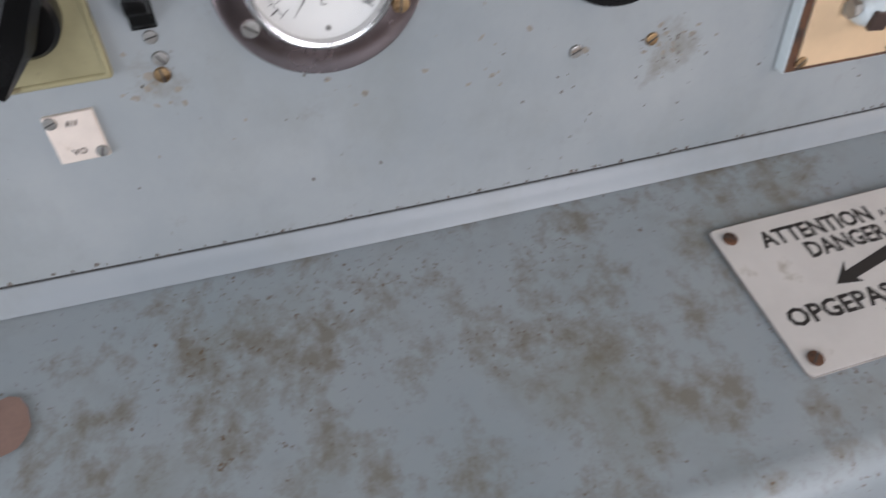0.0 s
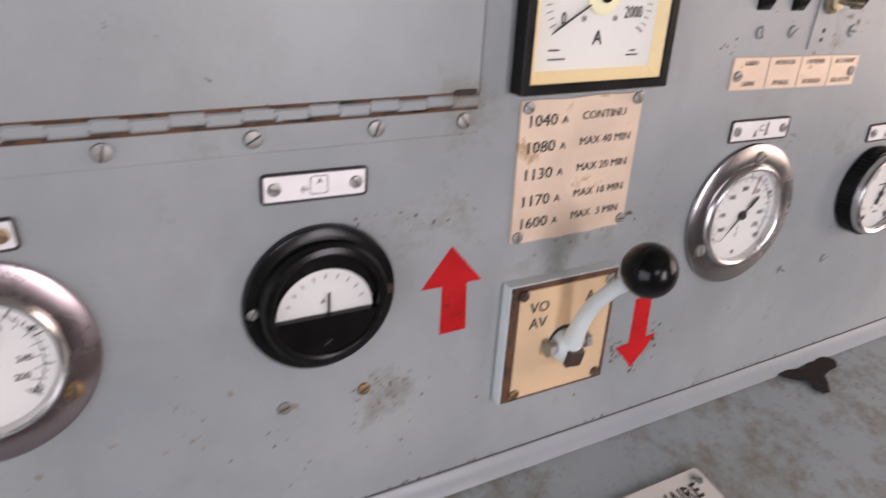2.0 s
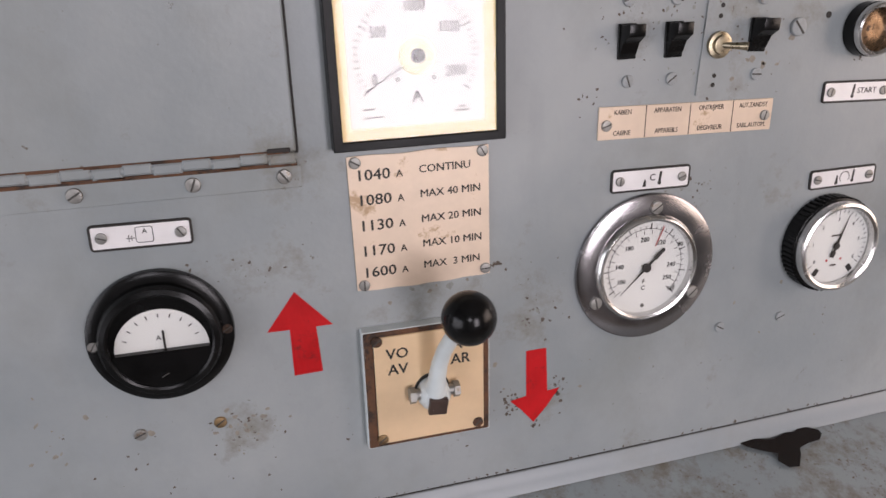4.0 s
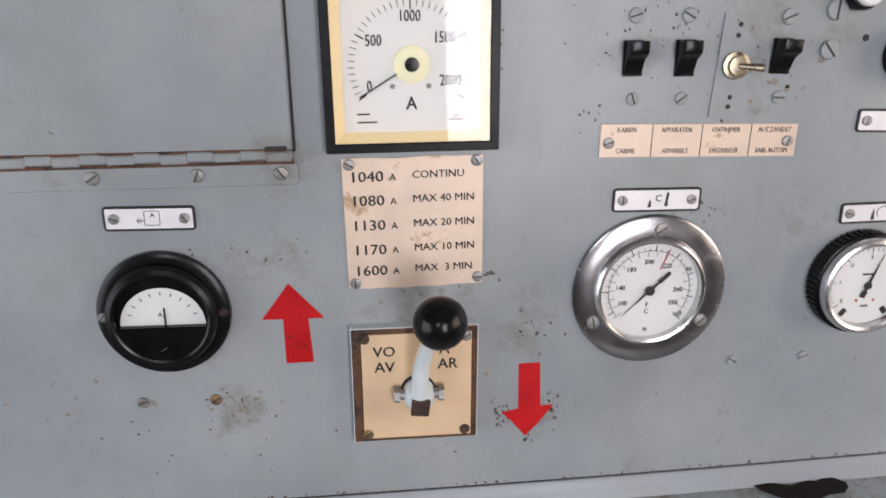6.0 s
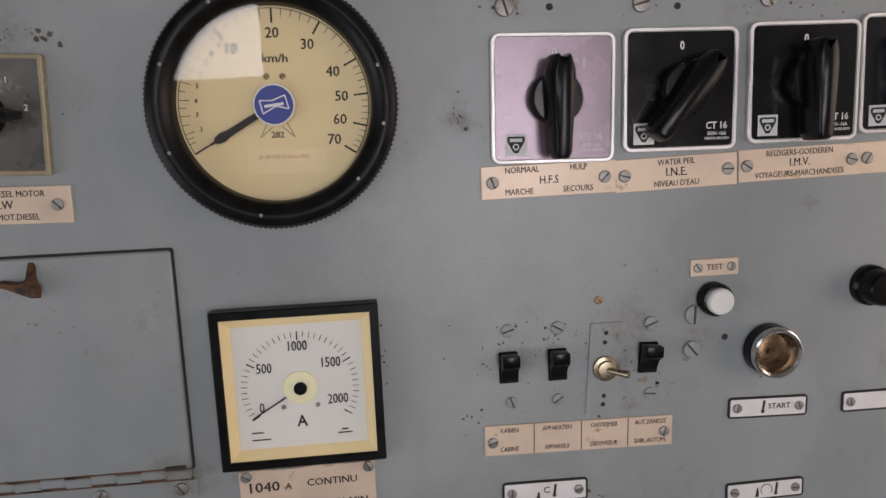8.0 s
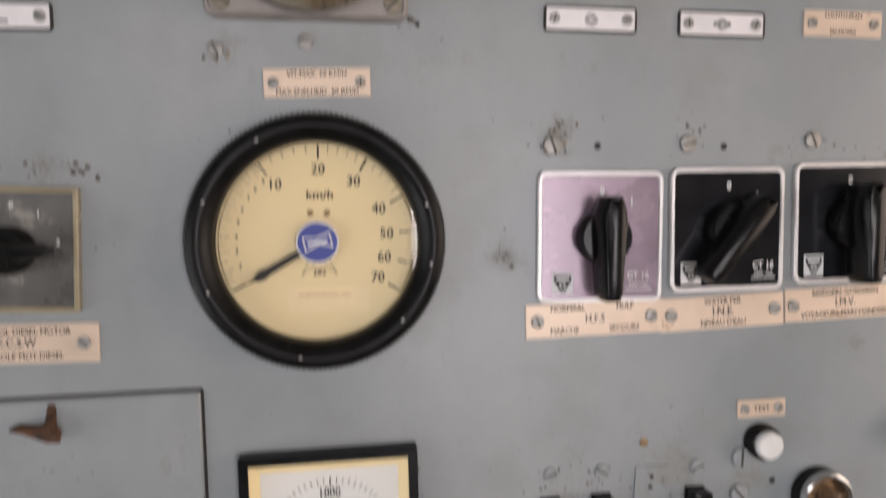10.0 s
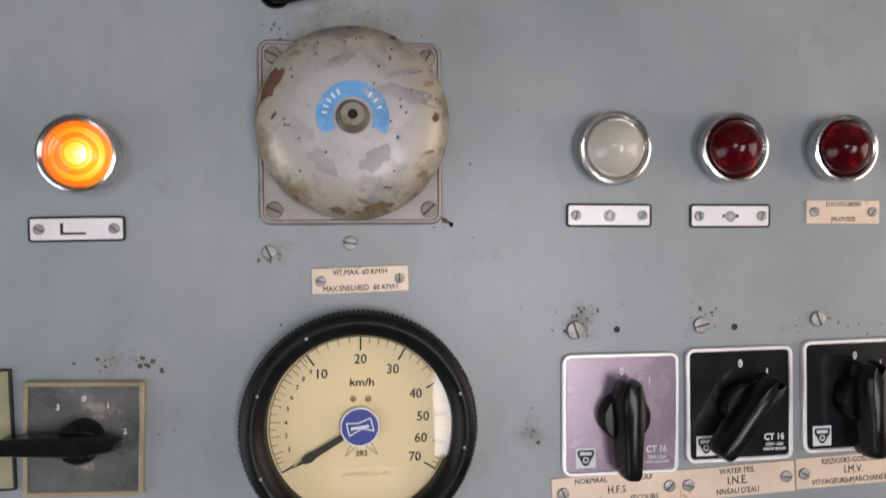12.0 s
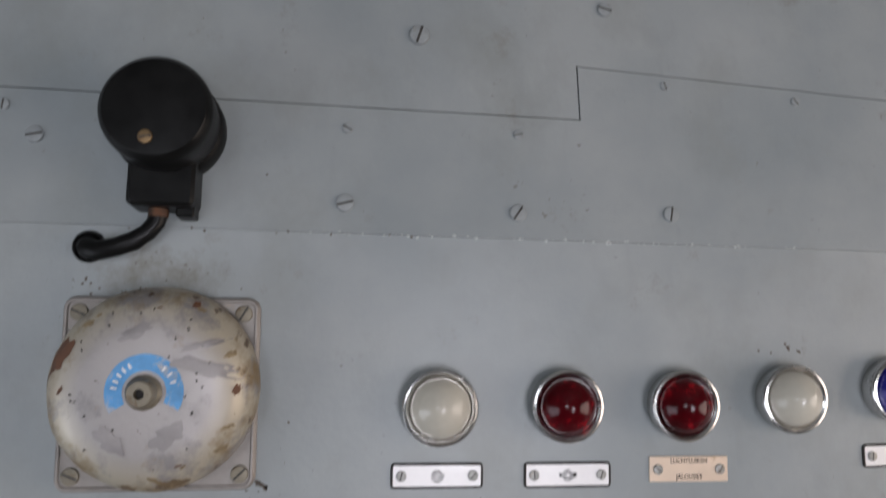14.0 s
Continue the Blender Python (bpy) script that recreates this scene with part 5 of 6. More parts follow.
part("ring", lathe([(0.0160, 0.0078), (0.0166, 0.0100), (0.0158, 0.0124), (0.0148, 0.0130), (0.0132, 0.0118), (0.0126, 0.0060)], 48), BRIGHT, t, "chromed ring")
part("button", lathe([(0.0128, 0.0062), (0.0110, 0.0072), (0.0030, 0.0072), (0, 0.0068)], 40), BRONZED, t, "worn bronzed button")
t = thing("jack_socket", facing(0.3343, 1.4959), "small chromed socket with a dark centre", "socket")
part("ring", lathe([(0.0108, 0), (0.0112, 0.0050), (0.0100, 0.0082), (0.0076, 0.0084), (0.0070, 0.0050)], 36), BRIGHT, t, "chromed ring")
part("core", lathe([(0.0072, 0.0035), (0.0068, 0.0075), (0.0042, 0.0100), (0, 0.0102)], 32), BLACK, t, "dark centre")
t = thing("control_knob", facing(0.3210, 1.2901), "black control knob beside the push button", "knob")
part("skirt", lathe([(0.0130, 0), (0.0130, 0.0040), (0.0112, 0.0060), (0.0108, 0.0150), (0.0095, 0.0168), (0, 0.0170)], 36), BLACK, t)
t = thing("tumbler_switch", facing(0.3298, 1.1068), "black tumbler switch on a cream plate in chipped paint", "switch")
part("plate", slab(0.0260, 0.0280, 0.0030, 0.0008, 0.0004), TAN, t, "cream plate", pose(0.014, -0.012, 0))
part("lever", sweep([(-0.004, 0.008, 0.0), (-0.002, 0.006, 0.010), (0.004, 0.002, 0.018)], [0.0048, 0.0056, 0.0062], 14), BLACK, t, "black tumbler", None, 60)

# ---- square rotary switches ----


def grip(parent, turn, length=0.046, w=0.0165):
    """A black moulded knob with a notched disc and a long finger."""
    k = part("knob", lathe([(0.0150, 0.0), (0.0150, 0.0090), (0.0138, 0.0108), (0.0, 0.0112)], 40), BLACK, parent, "black moulded knob", pose(0, 0, 0.0034, 0, 0, turn))
    finger = [(-0.0062, -0.0310), (-0.0040, -0.0345), (0.0040, -0.0345), (0.0062, -0.0310), (0.0076, -0.0080), (0.0088, 0.0060), (0.0084, 0.0150), (0.0058, 0.0225), (0.0034, 0.0240), (0.0012, 0.0165), (-0.0012, 0.0165), (-0.0034, 0.0240), (-0.0058, 0.0225), (-0.0084, 0.0150), (-0.0088, 0.0060), (-0.0076, -0.0080)]
    slim = [(x * 0.62, y * 0.96) for x, y in finger]
    low = [(x * 0.86, y * 0.99) for x, y in finger]
    bm = stack(((finger, 0.0060), (finger, 0.0150), (low, 0.0205), (slim, 0.0240)))
    bmesh.ops.bevel(bm, geom=bm.edges[:], offset=0.0009, segments=2, profile=0.5, affect="EDGES")
    part("finger", bm, BLACK, k, "notched finger grip", None, 40)
    return k


def rotary(x, z, w, h, turn, plate_mat, knob_turn, label, marks=("0", "1")):
    t = thing("rotary_switch", facing(x, z, turn), label, "rotary switch", "square rotary switches")
    part("plate", slab(w - 0.004, h - 0.004, 0.0028, 0.003, 0.0003), plate_mat, t)
    part("frame", rim(w, h, 0.0055, 0.0027, 0.0036), SATIN, t, "satin metal frame")
    lettering(marks[0], 0.0046, 0.0005, h * 0.35, 0.0029, WHITE_INK, t, "CENTER", 0.8, bold=0.00022)
    lettering(marks[1], 0.0046, 0.0180, h * 0.265, 0.0029, WHITE_INK, t, "CENTER", 0.8, bold=0.00018)
    lettering("CT 16", 0.0040, 0.0225, -h * 0.300, 0.0029, WHITE_INK, t, "CENTER", 0.9, bold=0.00015)
    lettering("550V~16A", 0.0022, 0.0228, -h * 0.365, 0.0029, WHITE_INK, t, "CENTER", 0.85)
    lettering("MADE IN BELGIUM", 0.0016, 0.0228, -h * 0.405, 0.0029, WHITE_INK, t, "CENTER", 0.8)
    b = part("badge", slab(0.0125, 0.0125, 0.0001, 0.0002, 0.00003, 0.00282), WHITE_INK, t, "small white maker's badge", pose(-0.0222, -h * 0.350, 0), 0)
    part("badge_mark", prism([(-0.0046, 0.0048), (-0.0054, 0.0034), (-0.0050, 0.0016), (-0.0012, -0.0048), (0.0012, -0.0048), (0.0050, 0.0016), (0.0054, 0.0034), (0.0046, 0.0048)], 0.00295, 0.00305), INK, b, "", None, 0)
    part("badge_bar", slab(0.0074, 0.0020, 0.0001, 0.0002, 0.00003, 0.00306), WHITE_INK, b, "", pose(0, 0.0027, 0), 0)
    part("badge_ring", lathe([(0.0011, 0.00306), (0.0019, 0.00306), (0.0019, 0.00312), (0.0011, 0.00312)], 20), WHITE_INK, b, "", pose(0, -0.0012, 0), 0)
    k = grip(t, knob_turn)
    screw(k, -0.0062, 0.001, 0.0108, 0.0022, STEEL, 30)
    return t


rotary(0.1188, 1.4155, 0.0735, 0.0745, -1.6, MAUVE, 0, "rotary switch with a black knob on a faded mauve plate")
rotary(0.1953, 1.4170, 0.0700, 0.0716, -1.0, GLOSS_BLACK, -38, "rotary switch with its black knob turned to one")
rotary(0.2720, 1.4182, 0.0700, 0.0712, -0.6, GLOSS_BLACK, 0, "rotary switch with a black knob on a glossy black plate")
rotary(0.3426, 1.4209, 0.0700, 0.0712, 0.0, GLOSS_BLACK, 0, "rotary switch on a glossy black plate at the row's end")


def clear_rotary(x, z, w, h, turn, knob_turn, label, plate_mat, edge_mat, k=1.0):
    t = thing("rotary_switch", facing(x, z, turn), label, "rotary switch", "rotary switches with clear plates")
    part("plate", slab(w, h, 0.0040, 0.0008, 0.0004), plate_mat, t)
    part("edge", rim(w + 0.003, h + 0.003, 0.0012, 0.0026, 0.0050), edge_mat, t, "yellowed bevelled edge")
    for s_, a in (("3", 128), ("0", 90), ("1", 55), ("2", 10)):
        lettering(s_, 0.0032, 0.0225 * k * math.cos(radians(a)), 0.0225 * k * math.sin(radians(a)), 0.0041, WHITE_INK, t)
    kn = part("knob", lathe([(0.0120 * k, 0), (0.0120 * k, 0.0090), (0.0105 * k, 0.0115), (0, 0.0120)], 36), BLACK, t, "black moulded knob", pose(0, 0, 0.004, 0, 0, knob_turn))
    finger = [(-0.0045 * k, -0.0370 * k), (0.0045 * k, -0.0370 * k), (0.0055 * k, -0.008 * k), (0.0062 * k, 0.004 * k), (0.0018 * k, 0.0225 * k), (-0.0018 * k, 0.0225 * k), (-0.0062 * k, 0.004 * k), (-0.0055 * k, -0.008 * k)]
    slim = [(x_ * 0.6, y_ * 0.97) for x_, y_ in finger]
    part("finger", stack(((finger, 0.006), (finger, 0.0165), (slim, 0.0215))), BLACK, kn, "long finger grip", None, 20)
    return t


clear_rotary(-0.1929, 1.4213, 0.0615, 0.0612, -3.0, -90, "rotary switch with a black grip on a clouded clear plate", GREY_PLATE, CLEAR_EDGE)
clear_rotary(-0.4515, 1.1180, 0.0460, 0.0600, 0.0, 150, "large black rotary switch on a yellowed plate", TAN, TAN, 1.25)
t = thing("label_strip", facing(-0.2457, 1.4284), "dark framed yellow strip beside the rotary switch", "label plate", "label plates")
part("plate", slab(0.0280, 0.0660, 0.0020, 0.0008, 0.0004), TAN, t)
part("border", rim(0.0300, 0.0680, 0.0010, 0.0014, 0.0026), INK, t)

# ---- hinged locker door ----
t = thing("locker_door", facing(-0.2278, 1.2770, -0.6), "grey-blue steel locker door with a rusty latch", "locker door")
door_w, door_h = 0.2440, 0.1325
part("gap", slab(door_w + 0.003, door_h + 0.002, 0.0004, 0.002, 0.0001), CREVICE, t, "", pose(0, 0.0, 0), 0)
part("door_leaf", slab(door_w, door_h - 0.001, 0.0028, 0.0015, 0.0010, 0.0004), PANEL, t)
bm = sweep([(-door_w / 2, 0, 0), (door_w / 2, 0, 0)], 0.0024, 12)
part("hinge_barrel", bm, PANEL, t, "painted piano hinge barrel", pose(0, -door_h / 2 - 0.0022, 0.0016))
for i in range(17):
    x = -door_w / 2 + 0.0075 + i * 0.0143
    part("knuckle", slab(0.0141, 0.0058, 0.0042, 0.0004, 0.0010), PANEL, t, "", pose(x, -door_h / 2 - 0.0022 + (0.0006 if i % 2 else -0.0004), 0.0))
part("rust_line", slab(door_w, 0.0020, 0.0005, 0.0002, 0.0001), RUST, t, "rusty hinge joint", pose(0, -door_h / 2 - 0.0062, 0.0012), 0)
part("rust_line", slab(door_w * 0.92, 0.0017, 0.0005, 0.0002, 0.0001), RUST, t, "rusty upper hinge joint", pose(0.006, -door_h / 2 + 0.0010, 0.0030), 0)
for k in range(16):
    part("rust_line", slab(random.uniform(0.006, 0.016), 0.0007, 0.0004, 0.0002, 0.0001), RUST, t, "", pose(random.uniform(-0.08, 0.105), -door_h / 2 + random.choice((0.0009, -0.0052)), 0.0042 if k % 2 else 0.0025), 0)
part("rust_line", slab(0.012, 0.0022, 0.0007, 0.0006, 0.0002), CREVICE, t, "rusted notch", pose(door_w / 2 - 0.009, -door_h / 2 + 0.0022, 0.0040), 0)
part("hinge_leaf", slab(door_w + 0.002, 0.0125, 0.0014, 0.0008, 0.0004), PANEL, t, "painted hinge leaf", pose(0.0008, -door_h / 2 - 0.0130, 0))
for x in (0.1145, 0.068, 0.0115, -0.047, -0.104):
    screw(t, x, -door_h / 2 - 0.0125, 0.0014, 0.0040, STEEL, random.uniform(0, 180))
latch = part("latch", sweep([(0.047, 0.0625, 0.002), (0.0475, 0.0560, 0.006), (0.0480, 0.0490, 0.010)], [0.0022, 0.0026, 0.0040], 12), RUST, t, "rusty turn latch", None, 60)
part("thumb_piece", stack((([(0.0275, 0.0530), (0.0350, 0.0500), (0.0470, 0.0440), (0.0520, 0.0440), (0.0530, 0.0500), (0.0490, 0.0560), (0.0420, 0.0535), (0.0330, 0.0550)], 0.0075), ([(0.0295, 0.0525), (0.0355, 0.0508), (0.0470, 0.0455), (0.0510, 0.0455), (0.0515, 0.0498), (0.0485, 0.0545), (0.0420, 0.0525), (0.0335, 0.0540)], 0.0115))), RUST, latch, "", None, 30)

# ---- buzzer on the upper sheet ----
bz = Vector((-0.0352, 1.7374))
t = thing("buzzer", facing(bz.x, bz.y, 0, -(bz.y - FOLD - DROP * bz.x) * tan_lean - 0.0005, LEAN) @ pose(0, 0, 0, 0, 0, -1.5) @ Matrix.Diagonal((1, 1, 0.9, 1)), "black round buzzer with a bent cable", "buzzer")
part("housing", lathe([(0.0305, 0.0), (0.0305, 0.0120), (0.0292, 0.0140), (0.0285, 0.0150), (0.0290, 0.0165), (0.0296, 0.0400), (0.0290, 0.0445), (0.0265, 0.0475), (0.0120, 0.0490), (0, 0.0488)], 72), MATT_BLACK, t, "black lacquered housing")
bm = slab(0.0360, 0.0300, 0.0230, 0.004, 0.002)
part("terminal_box", bm, MATT_BLACK, t, "black terminal box", pose(0, -0.0330, 0.0))
screw(t, -0.0030, -0.0170, 0.0486, 0.0038, BRASS_SCREW, 10)
part("gland", sweep([(-0.003, -0.0470, 0.010), (-0.003, -0.0525, 0.010)], 0.0055, 14), RUST, t, "rusty cable gland")
part("foot", slab(0.0100, 0.0070, 0.0140, 0.0015, 0.001), MATT_BLACK, t, "", pose(0.0120, -0.0490, 0))
cable = [(-0.003, -0.050, 0.010), (-0.004, -0.0555, 0.010), (-0.008, -0.0610, 0.010), (-0.015, -0.0660, 0.010), (-0.024, -0.0695, 0.010), (-0.0335, -0.0715, 0.009), (-0.0400, -0.0700, 0.006), (-0.0420, -0.0680, 0.000)]
part("cable", sweep(cable, [0.0054, 0.0052, 0.0050, 0.0055, 0.0053, 0.0056, 0.0060, 0.0062], 14), MATT_BLACK, t, "thick black cable bent into the panel", None, 60)
part("grommet", lathe([(0.0094, 0), (0.0096, 0.0050), (0.0082, 0.0078), (0.0058, 0.0060)], 28), BLACK, t, "rubber grommet", pose(-0.0415, -0.0675, -0.006, 8, 0, 0))

# ---- warning sign on the desk ----
slope = math.degrees(math.atan(0.2))
SX, SY = -0.0424, -0.0966
t = thing("warning_sign", Matrix.Translation((SX, SY, DESK_Z + sag(SX) + 0.0006 + 0.2 * SY)) @ pose(0, 0, 0, slope, 0, 0) @ Matrix.Diagonal((0.976, 1.018, 1, 1)), "white enamel high voltage warning sign screwed to the desk", "sign")
part("plate", slab(0.2040, 0.0968, 0.0014, 0.004, 0.0005), SIGN, t)
part("worn_edge", rim(0.2044, 0.0972, 0.0042, 0.0009, 0.0013), CAST, t, "worn pale edge")
Z2 = 0.00145
lettering("ATTENTION", 0.0105, 0, 0.0332, Z2, INK, t, "LEFT", 1.0, 0, "lettering", 0.0004, (-0.0760, 0.0000))
lettering("A LA", 0.0050, 0, 0.0316, Z2, INK, t, "LEFT", 1.0, 0, "lettering", 0.0001, (0.0050, 0.0190))
lettering("CATENAIRE", 0.0105, 0, 0.0332, Z2, INK, t, "LEFT", 1.0, 0, "lettering", 0.0004, (0.0230, 0.0900))
lettering("DANGER DE MORT", 0.0105, 0, 0.0198, Z2, INK, t, "LEFT", 1.0, 0, "lettering", 0.0004, (-0.0535, 0.0620))
lettering("OPGEPAST", 0.0105, 0, -0.0165, Z2, INK, t, "LEFT", 1.0, 0, "lettering", 0.0004, (-0.0920, -0.0140))
lettering("VOOR DE", 0.0050, 0, -0.0178, Z2, INK, t, "LEFT", 1.0, 0, "lettering", 0.0001, (-0.0100, 0.0180))
lettering("BOVENLEIDING", 0.0105, 0, -0.0165, Z2, INK, t, "LEFT", 1.0, 0, "lettering", 0.0004, (0.0210, 0.0950))
lettering("DOODSGEVAAR", 0.0105, 0, -0.0306, Z2, INK, t, "LEFT", 1.0, 0, "lettering", 0.0004, (-0.0360, 0.0600))
bolt = [(-0.0520, -0.0040), (-0.0380, 0.0085), (-0.0415, 0.0022), (0.0020, 0.0130), (0.0085, -0.0005), (0.0620, 0.0140), (0.0560, 0.0060), (0.0640, 0.0020), (-0.0010, -0.0090), (-0.0035, 0.0045), (-0.0385, -0.0035), (-0.0360, -0.0065)]
part("lightning_arrow", prism(bolt, Z2 - 0.00002, Z2 + 0.0001), INK, t, "black lightning arrow", None, 0)
for x, y, m in ((-0.0925, 0.0396, RUST), (0.0935, 0.0396, BRIGHT), (-0.0925, -0.0396, RUST), (0.0935, -0.0396, RUST)):
    screw(t, x, y, 0.0014, 0.0042, m, random.uniform(0, 180))

# ---- corroded hole in the desk's corner ----
rnd = random.Random(3)
pts = [(0.196 + 0.066 * i / 10, -0.0075 - 0.0035 * rnd.random() + 0.002 * math.sin(i)) for i in range(11)] + [(0.262, -0.016), (0.256, -0.021), (0.245, -0.0215), (0.236, -0.024), (0.232, -0.030), (0.2285, -0.0335), (0.224, -0.0385), (0.216, -0.0375), (0.212, -0.0300), (0.217, -0.0245), (0.207, -0.0190), (0.199, -0.0130)]
bm = bmesh.new()
bm.faces.new([bm.verts.new((x - 0.003, y + 0.004, DESK_Z + sag(x) + 0.2 * (y + 0.004) + 0.0010)) for x, y in pts])
tagged(new("corroded_hole", mesh_of("corroded_hole", bm, material("wet_dark_rust", (0.010, 0.006, 0.005), 0.5, 0.0, 0.5, 200, 0.5, spec=0.2), 0)), "ragged dark rusted hole in the desk's back corner", "rust hole", "", "")

# ---- loose screws in the panel ----
SPOTS = ((-0.0878, 1.5219, 0.0042, STEEL), (-0.0412, 1.5255, 0.0042, STEEL), (0.0924, 1.4679, 0.0056, STEEL), (0.1725, 1.4670, 0.0052, STEEL), (-0.2103, 1.0563, 0.0036, STEEL), (-0.1666, 1.0552, 0.0036, BRASS_SCREW), (0.1680, 1.0596, 0.0036, PAINTED_SCREW), (0.2173, 1.0596, 0.0036, PAINTED_SCREW),
         (0.0873, 1.2784, 0.0042, PAINTED_SCREW), (0.1182, 1.2779, 0.0042, PAINTED_SCREW), (0.1775, 1.2760, 0.0046, PAINTED_SCREW), (0.0884, 1.2324, 0.0038, PAINTED_SCREW), (0.1175, 1.2320, 0.0038, PAINTED_SCREW), (0.1765, 1.2308, 0.0038, PAINTED_SCREW), (0.2036, 1.2572, 0.0056, PAINTED_SCREW), (0.2051, 1.2795, 0.0062, PAINTED_SCREW), (0.1444, 1.2932, 0.0026, BRASS_SCREW),
         (-0.4081, 1.0994, 0.0030, STEEL), (-0.4070, 1.0895, 0.0034, STEEL), (-0.4081, 1.0821, 0.0036, BRASS_SCREW), (0.2497, 1.4674, 0.0050, STEEL))
for x, z, r, m in SPOTS:
    s_ = screw(facing(x, z, random.uniform(0, 180)), 0, 0, 0, r, m)
    tagged(s_, {"tarnished_brass": "rusty brass screw head in the panel", "painted_screw_head": "painted-over slotted screw head in the panel"}.get(m.name, "slotted steel screw head in the panel"), "screw", "screws in the panel")
for x, z, r in ((0.0655, 1.7418, 0.0034), (0.1702, 1.7391, 0.0032), (0.0637, 1.6955, 0.0054), (0.1676, 1.6896, 0.0054), (0.2650, 1.6888, 0.0050), (-0.1107, 1.7351, 0.0050), (-0.1287, 1.7528, 0.0036), (0.2681, 1.7731, 0.0030), (0.3574, 1.7646, 0.0030), (0.1101, 1.8025, 0.0064), (-0.1358, 1.7011, 0.0050), (0.2312, 1.8244, 0.0050)):
    back = (z - FOLD - DROP * x) * tan_lean
    s_ = screw(facing(x, z, random.uniform(0, 180), -back, LEAN), 0, 0, 0, r, PAINTED_SCREW)
    tagged(s_, "painted-over slotted screw head in the upper sheet", "screw", "screws in the upper sheet")
for x, z, r in ((0.1186, 1.4670, 0.0020), (0.1945, 1.4649, 0.0020), (0.2256, 1.2634, 0.0020)):
    h = new("drilled_hole", mesh_of("drilled_hole", lathe([(0, 0.0003), (r, 0.0003), (r, -0.0002)], 18), CREVICE, 0))
    h.matrix_world = facing(x, z)
    tagged(h, "small drilled hole in the panel", "hole", "drilled holes")

# ---- chips and rust flecks in the enamel ----


def flecks(name, places, mat, label, seed):
    """Ragged flakes, each a small polygon lying on the panel: (x, z, spread in x, spread in z, count, size)."""
    r_ = random.Random(seed)
    bm = bmesh.new()
    for cx, cz, sx, sz, n, size in places:
        for _ in range(n):
            x, z = r_.gauss(cx, sx), r_.gauss(cz, sz)
            s = size * r_.uniform(0.35, 1.3) ** 1.6
            k = r_.randint(6, 9)
            stretch, tilt = r_.uniform(0.45, 1.0), r_.uniform(0, 3.14)
            vs = []
            for i in range(k):
                a = 2 * math.pi * i / k
                q = s * r_.uniform(0.55, 1.2)
                u, v = q * math.cos(a), q * stretch * math.sin(a)
                vs.append(bm.verts.new((x + u * math.cos(tilt) - v * math.sin(tilt), -0.00012, z + u * math.sin(tilt) + v * math.cos(tilt))))
            bm.faces.new(vs)
    return tagged(new(name, mesh_of(name, bm, mat, 0)), label, "paint chips", "", "stuff")


FLECK = material("dark_chip", (0.095, 0.075, 0.06), 0.8, 0.0, 0.4, 300)
STAIN = material("pale_rust_stain", (0.235, 0.21, 0.175), 0.7, 0.0, 0.25, 300)
GREENISH = material("greenish_stain", (0.225, 0.235, 0.22), 0.6, 0.0, 0.2, 300)
flecks("paint_chips", ((0.0154, 1.0297, 0.004, 0.005, 34, 0.0013), (0.0467, 1.0353, 0.003, 0.004, 26, 0.0012), (0.0305, 1.0114, 0.003, 0.0015, 8, 0.0012), (0.0309, 1.0908, 0.009, 0.006, 16, 0.0011), (-0.1499, 1.0469, 0.012, 0.006, 26, 0.0009), (-0.1322, 1.1457, 0.012, 0.008, 16, 0.0012),
                        (0.0073, 1.1290, 0.003, 0.002, 8, 0.0013), (0.0960, 1.2641, 0.020, 0.014, 60, 0.0009), (0.1556, 1.2522, 0.020, 0.018, 40, 0.0008), (0.0119, 1.2575, 0.0012, 0.018, 10, 0.0010), (0.0912, 1.4748, 0.008, 0.006, 34, 0.0011), (0.1730, 1.4752, 0.006, 0.004, 16, 0.0010), (0.0627, 1.4131, 0.003, 0.008, 12, 0.0010), (-0.1748, 1.4627, 0.012, 0.003, 16, 0.0012), (-0.1589, 1.4596, 0.004, 0.003, 8, 0.0014),
                        (-0.0595, 1.6474, 0.030, 0.004, 14, 0.0009), (-0.0825, 1.6495, 0.004, 0.002, 6, 0.0013), (0.0149, 1.5326, 0.003, 0.003, 8, 0.0014), (0.0270, 1.5395, 0.006, 0.010, 6, 0.0008), (-0.0520, 1.4796, 0.030, 0.006, 10, 0.0007), (0.2547, 1.2358, 0.002, 0.003, 5, 0.0014), (0.0647, 1.2244, 0.005, 0.006, 12, 0.0010), (-0.0860, 1.5202, 0.003, 0.003, 8, 0.0012),
                        (0.0528, 1.0199, 0.25, 0.02, 40, 0.0008), (-0.2536, 1.0310, 0.15, 0.02, 36, 0.0008), (0.0018, 1.3020, 0.28, 0.22, 90, 0.0007), (0.3181, 1.1089, 0.006, 0.010, 30, 0.0012), (0.1463, 1.1628, 0.005, 0.004, 10, 0.0009), (0.2615, 1.4624, 0.02, 0.004, 20, 0.0009), (0.3373, 1.6047, 0.008, 0.002, 12, 0.0009)), FLECK, "dark chips and scratches in the panel's enamel", 11)
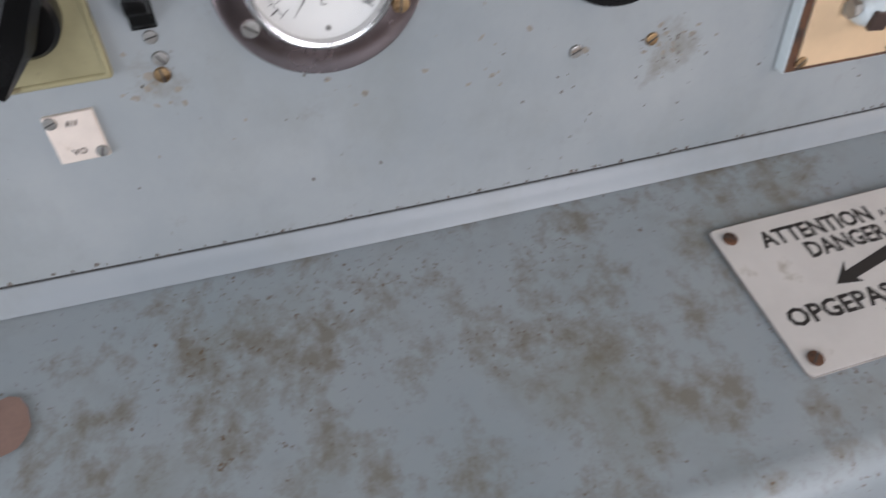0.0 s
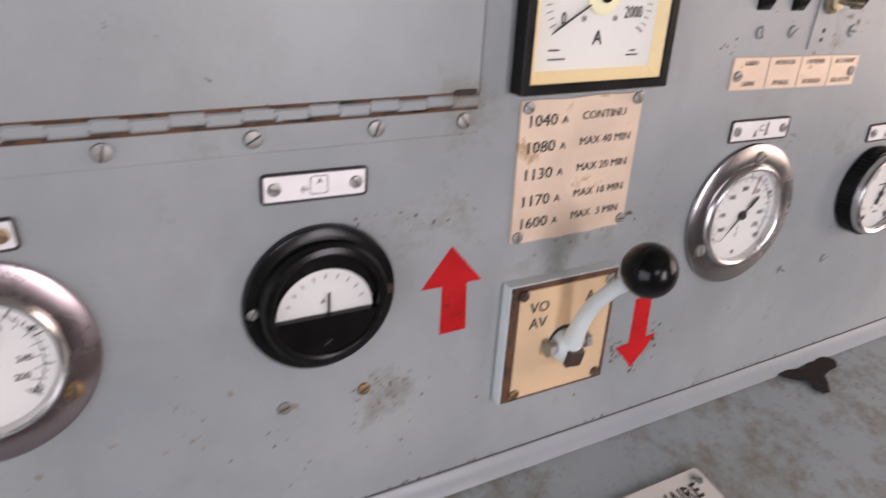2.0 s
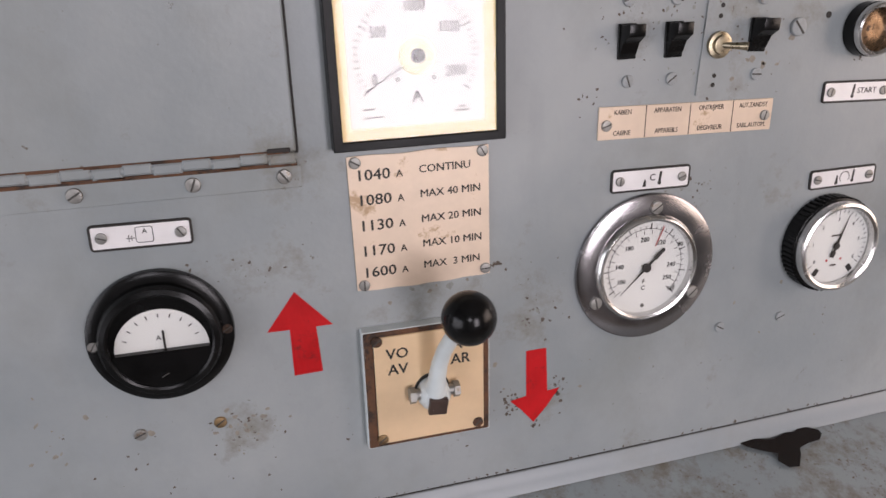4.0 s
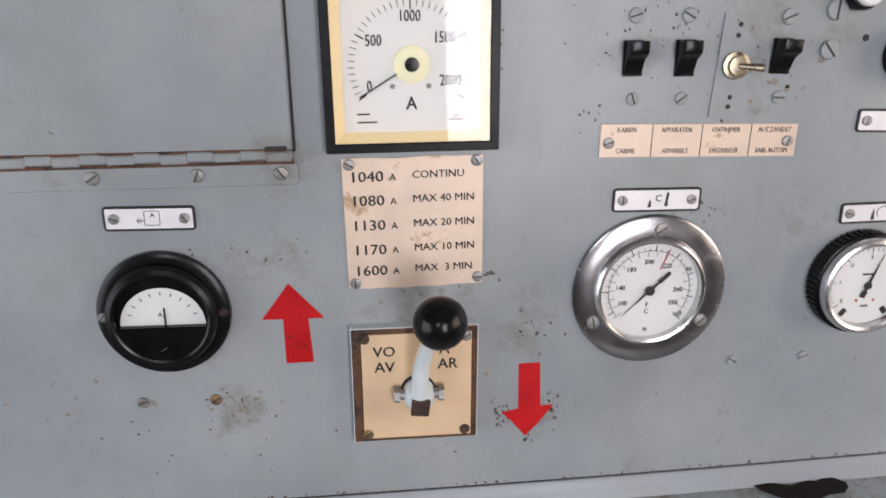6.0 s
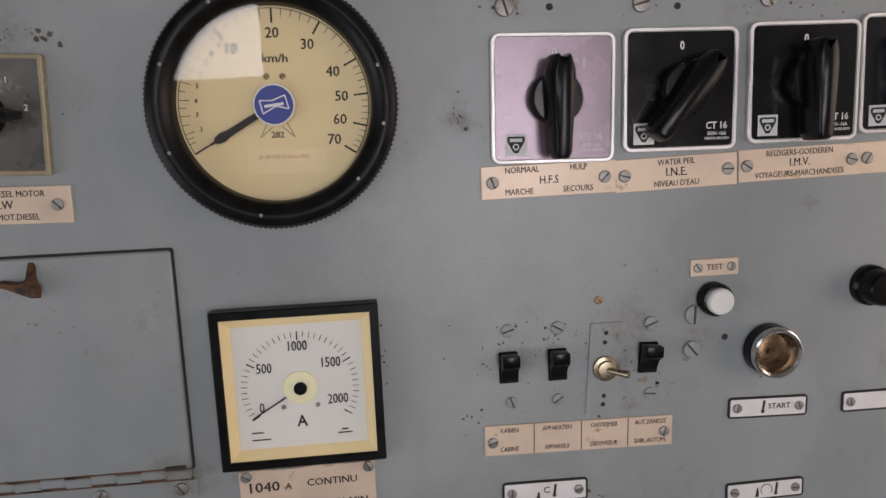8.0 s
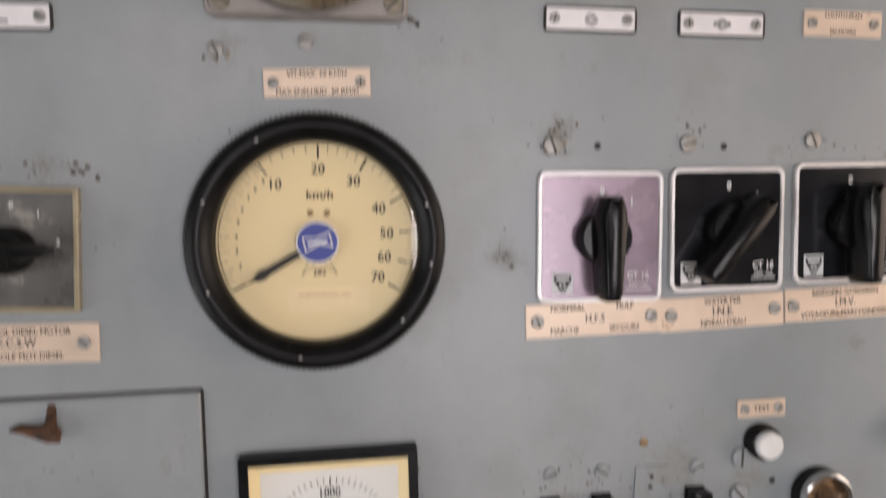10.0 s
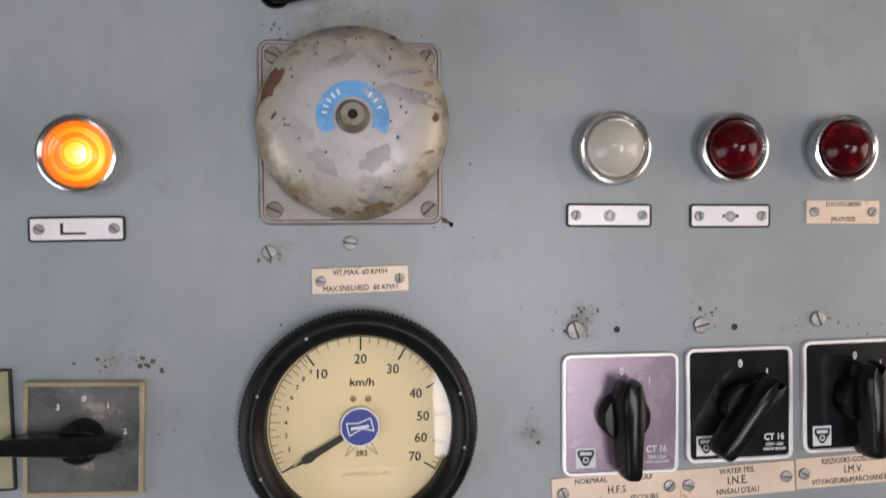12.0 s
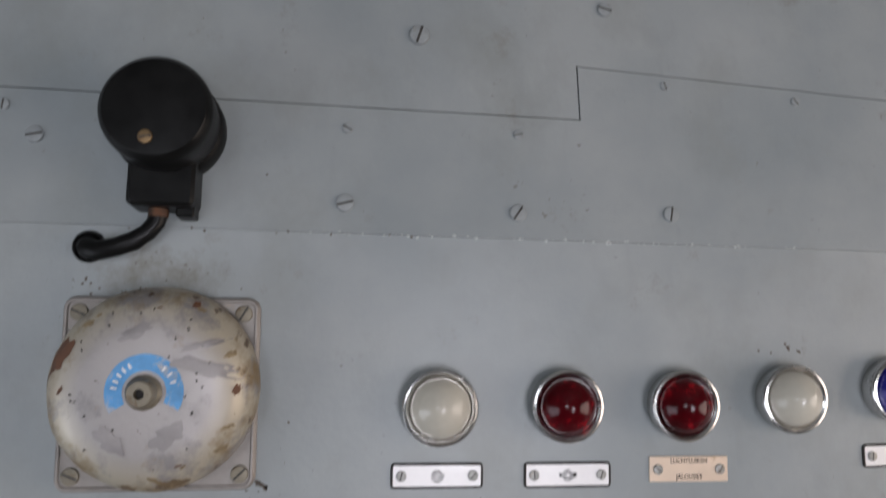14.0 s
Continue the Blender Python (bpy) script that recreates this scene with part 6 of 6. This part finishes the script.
flecks("rust_stains", ((-0.1499, 1.0469, 0.014, 0.007, 20, 0.0020), (-0.0433, 1.1211, 0.020, 0.003, 5, 0.0016), (-0.4115, 1.0777, 0.006, 0.006, 16, 0.0016), (0.1025, 1.0608, 0.08, 0.015, 12, 0.0014), (-0.3026, 1.0614, 0.06, 0.012, 18, 0.0015), (0.1658, 1.2472, 0.020, 0.008, 16, 0.0018), (0.0912, 1.4748, 0.006, 0.006, 12, 0.0018), (0.1294, 1.1159, 0.032, 0.032, 0, 0.001), (-0.0878, 1.5201, 0.003, 0.003, 8, 0.0018), (-0.2532, 1.0597, 0.03, 0.01, 12, 0.0020)), STAIN, "pale rust stains on the panel's enamel", 12)
flecks("grease_stains", ((-0.0461, 1.1165, 0.020, 0.003, 3, 0.0018), (0.0179, 1.0888, 0.010, 0.006, 8, 0.0022), (0.0961, 1.2522, 0.022, 0.018, 14, 0.0016), (0.1607, 1.2522, 0.020, 0.018, 10, 0.0016)), GREENISH, "greenish grease stains round plates and switches", 13)
PALE = material("bare_pale_chip", (0.50, 0.52, 0.52), 0.5, 0.0, 0.2, 300)
chip_rnd = random.Random(31)
fold_spots = [(x, FOLD + DROP * x, 0.006, 0.0003, 3, 0.0009) for x in np.linspace(0.03, 0.34, 22)]
flecks("fold_chips", [tuple(float(v) if i != 4 else int(v) for i, v in enumerate(q)) for q in fold_spots], PALE, "pale chips along the fold of the panel", 41)
dark_spots = [(x, FOLD + DROP * x - 0.0006, 0.005, 0.0003, 2, 0.0009) for x in np.linspace(-0.05, 0.12, 10)] + [(x, 0.9856 + sag(x), 0.010, 0.0005, 3, 0.0010) for x in np.linspace(-0.5, 0.4, 46)]
flecks("edge_chips", [tuple(float(v) if i != 4 else int(v) for i, v in enumerate(q)) for q in dark_spots], FLECK, "dark chips along the edges of the panel", 42)
tap = random.Random(8)
bm = bmesh.new()
bm.faces.new([bm.verts.new((x, y, DESK_Z + sag(x) + 0.2 * y + 0.0008)) for x, y in [(-0.5120 + 0.0110 * math.cos(a) * tap.uniform(0.75, 1.1), -0.0640 + 0.0150 * math.sin(a) * tap.uniform(0.8, 1.1)) for a in np.linspace(0, 6.0, 16)]])
tagged(new("oxide_patch", mesh_of("oxide_patch", bm, material("red_oxide_primer", (0.26, 0.165, 0.13), 0.6, 0.0, 0.15, 200, 0.1), 0)), "reddish bare primer patch on the desk", "paint chip")
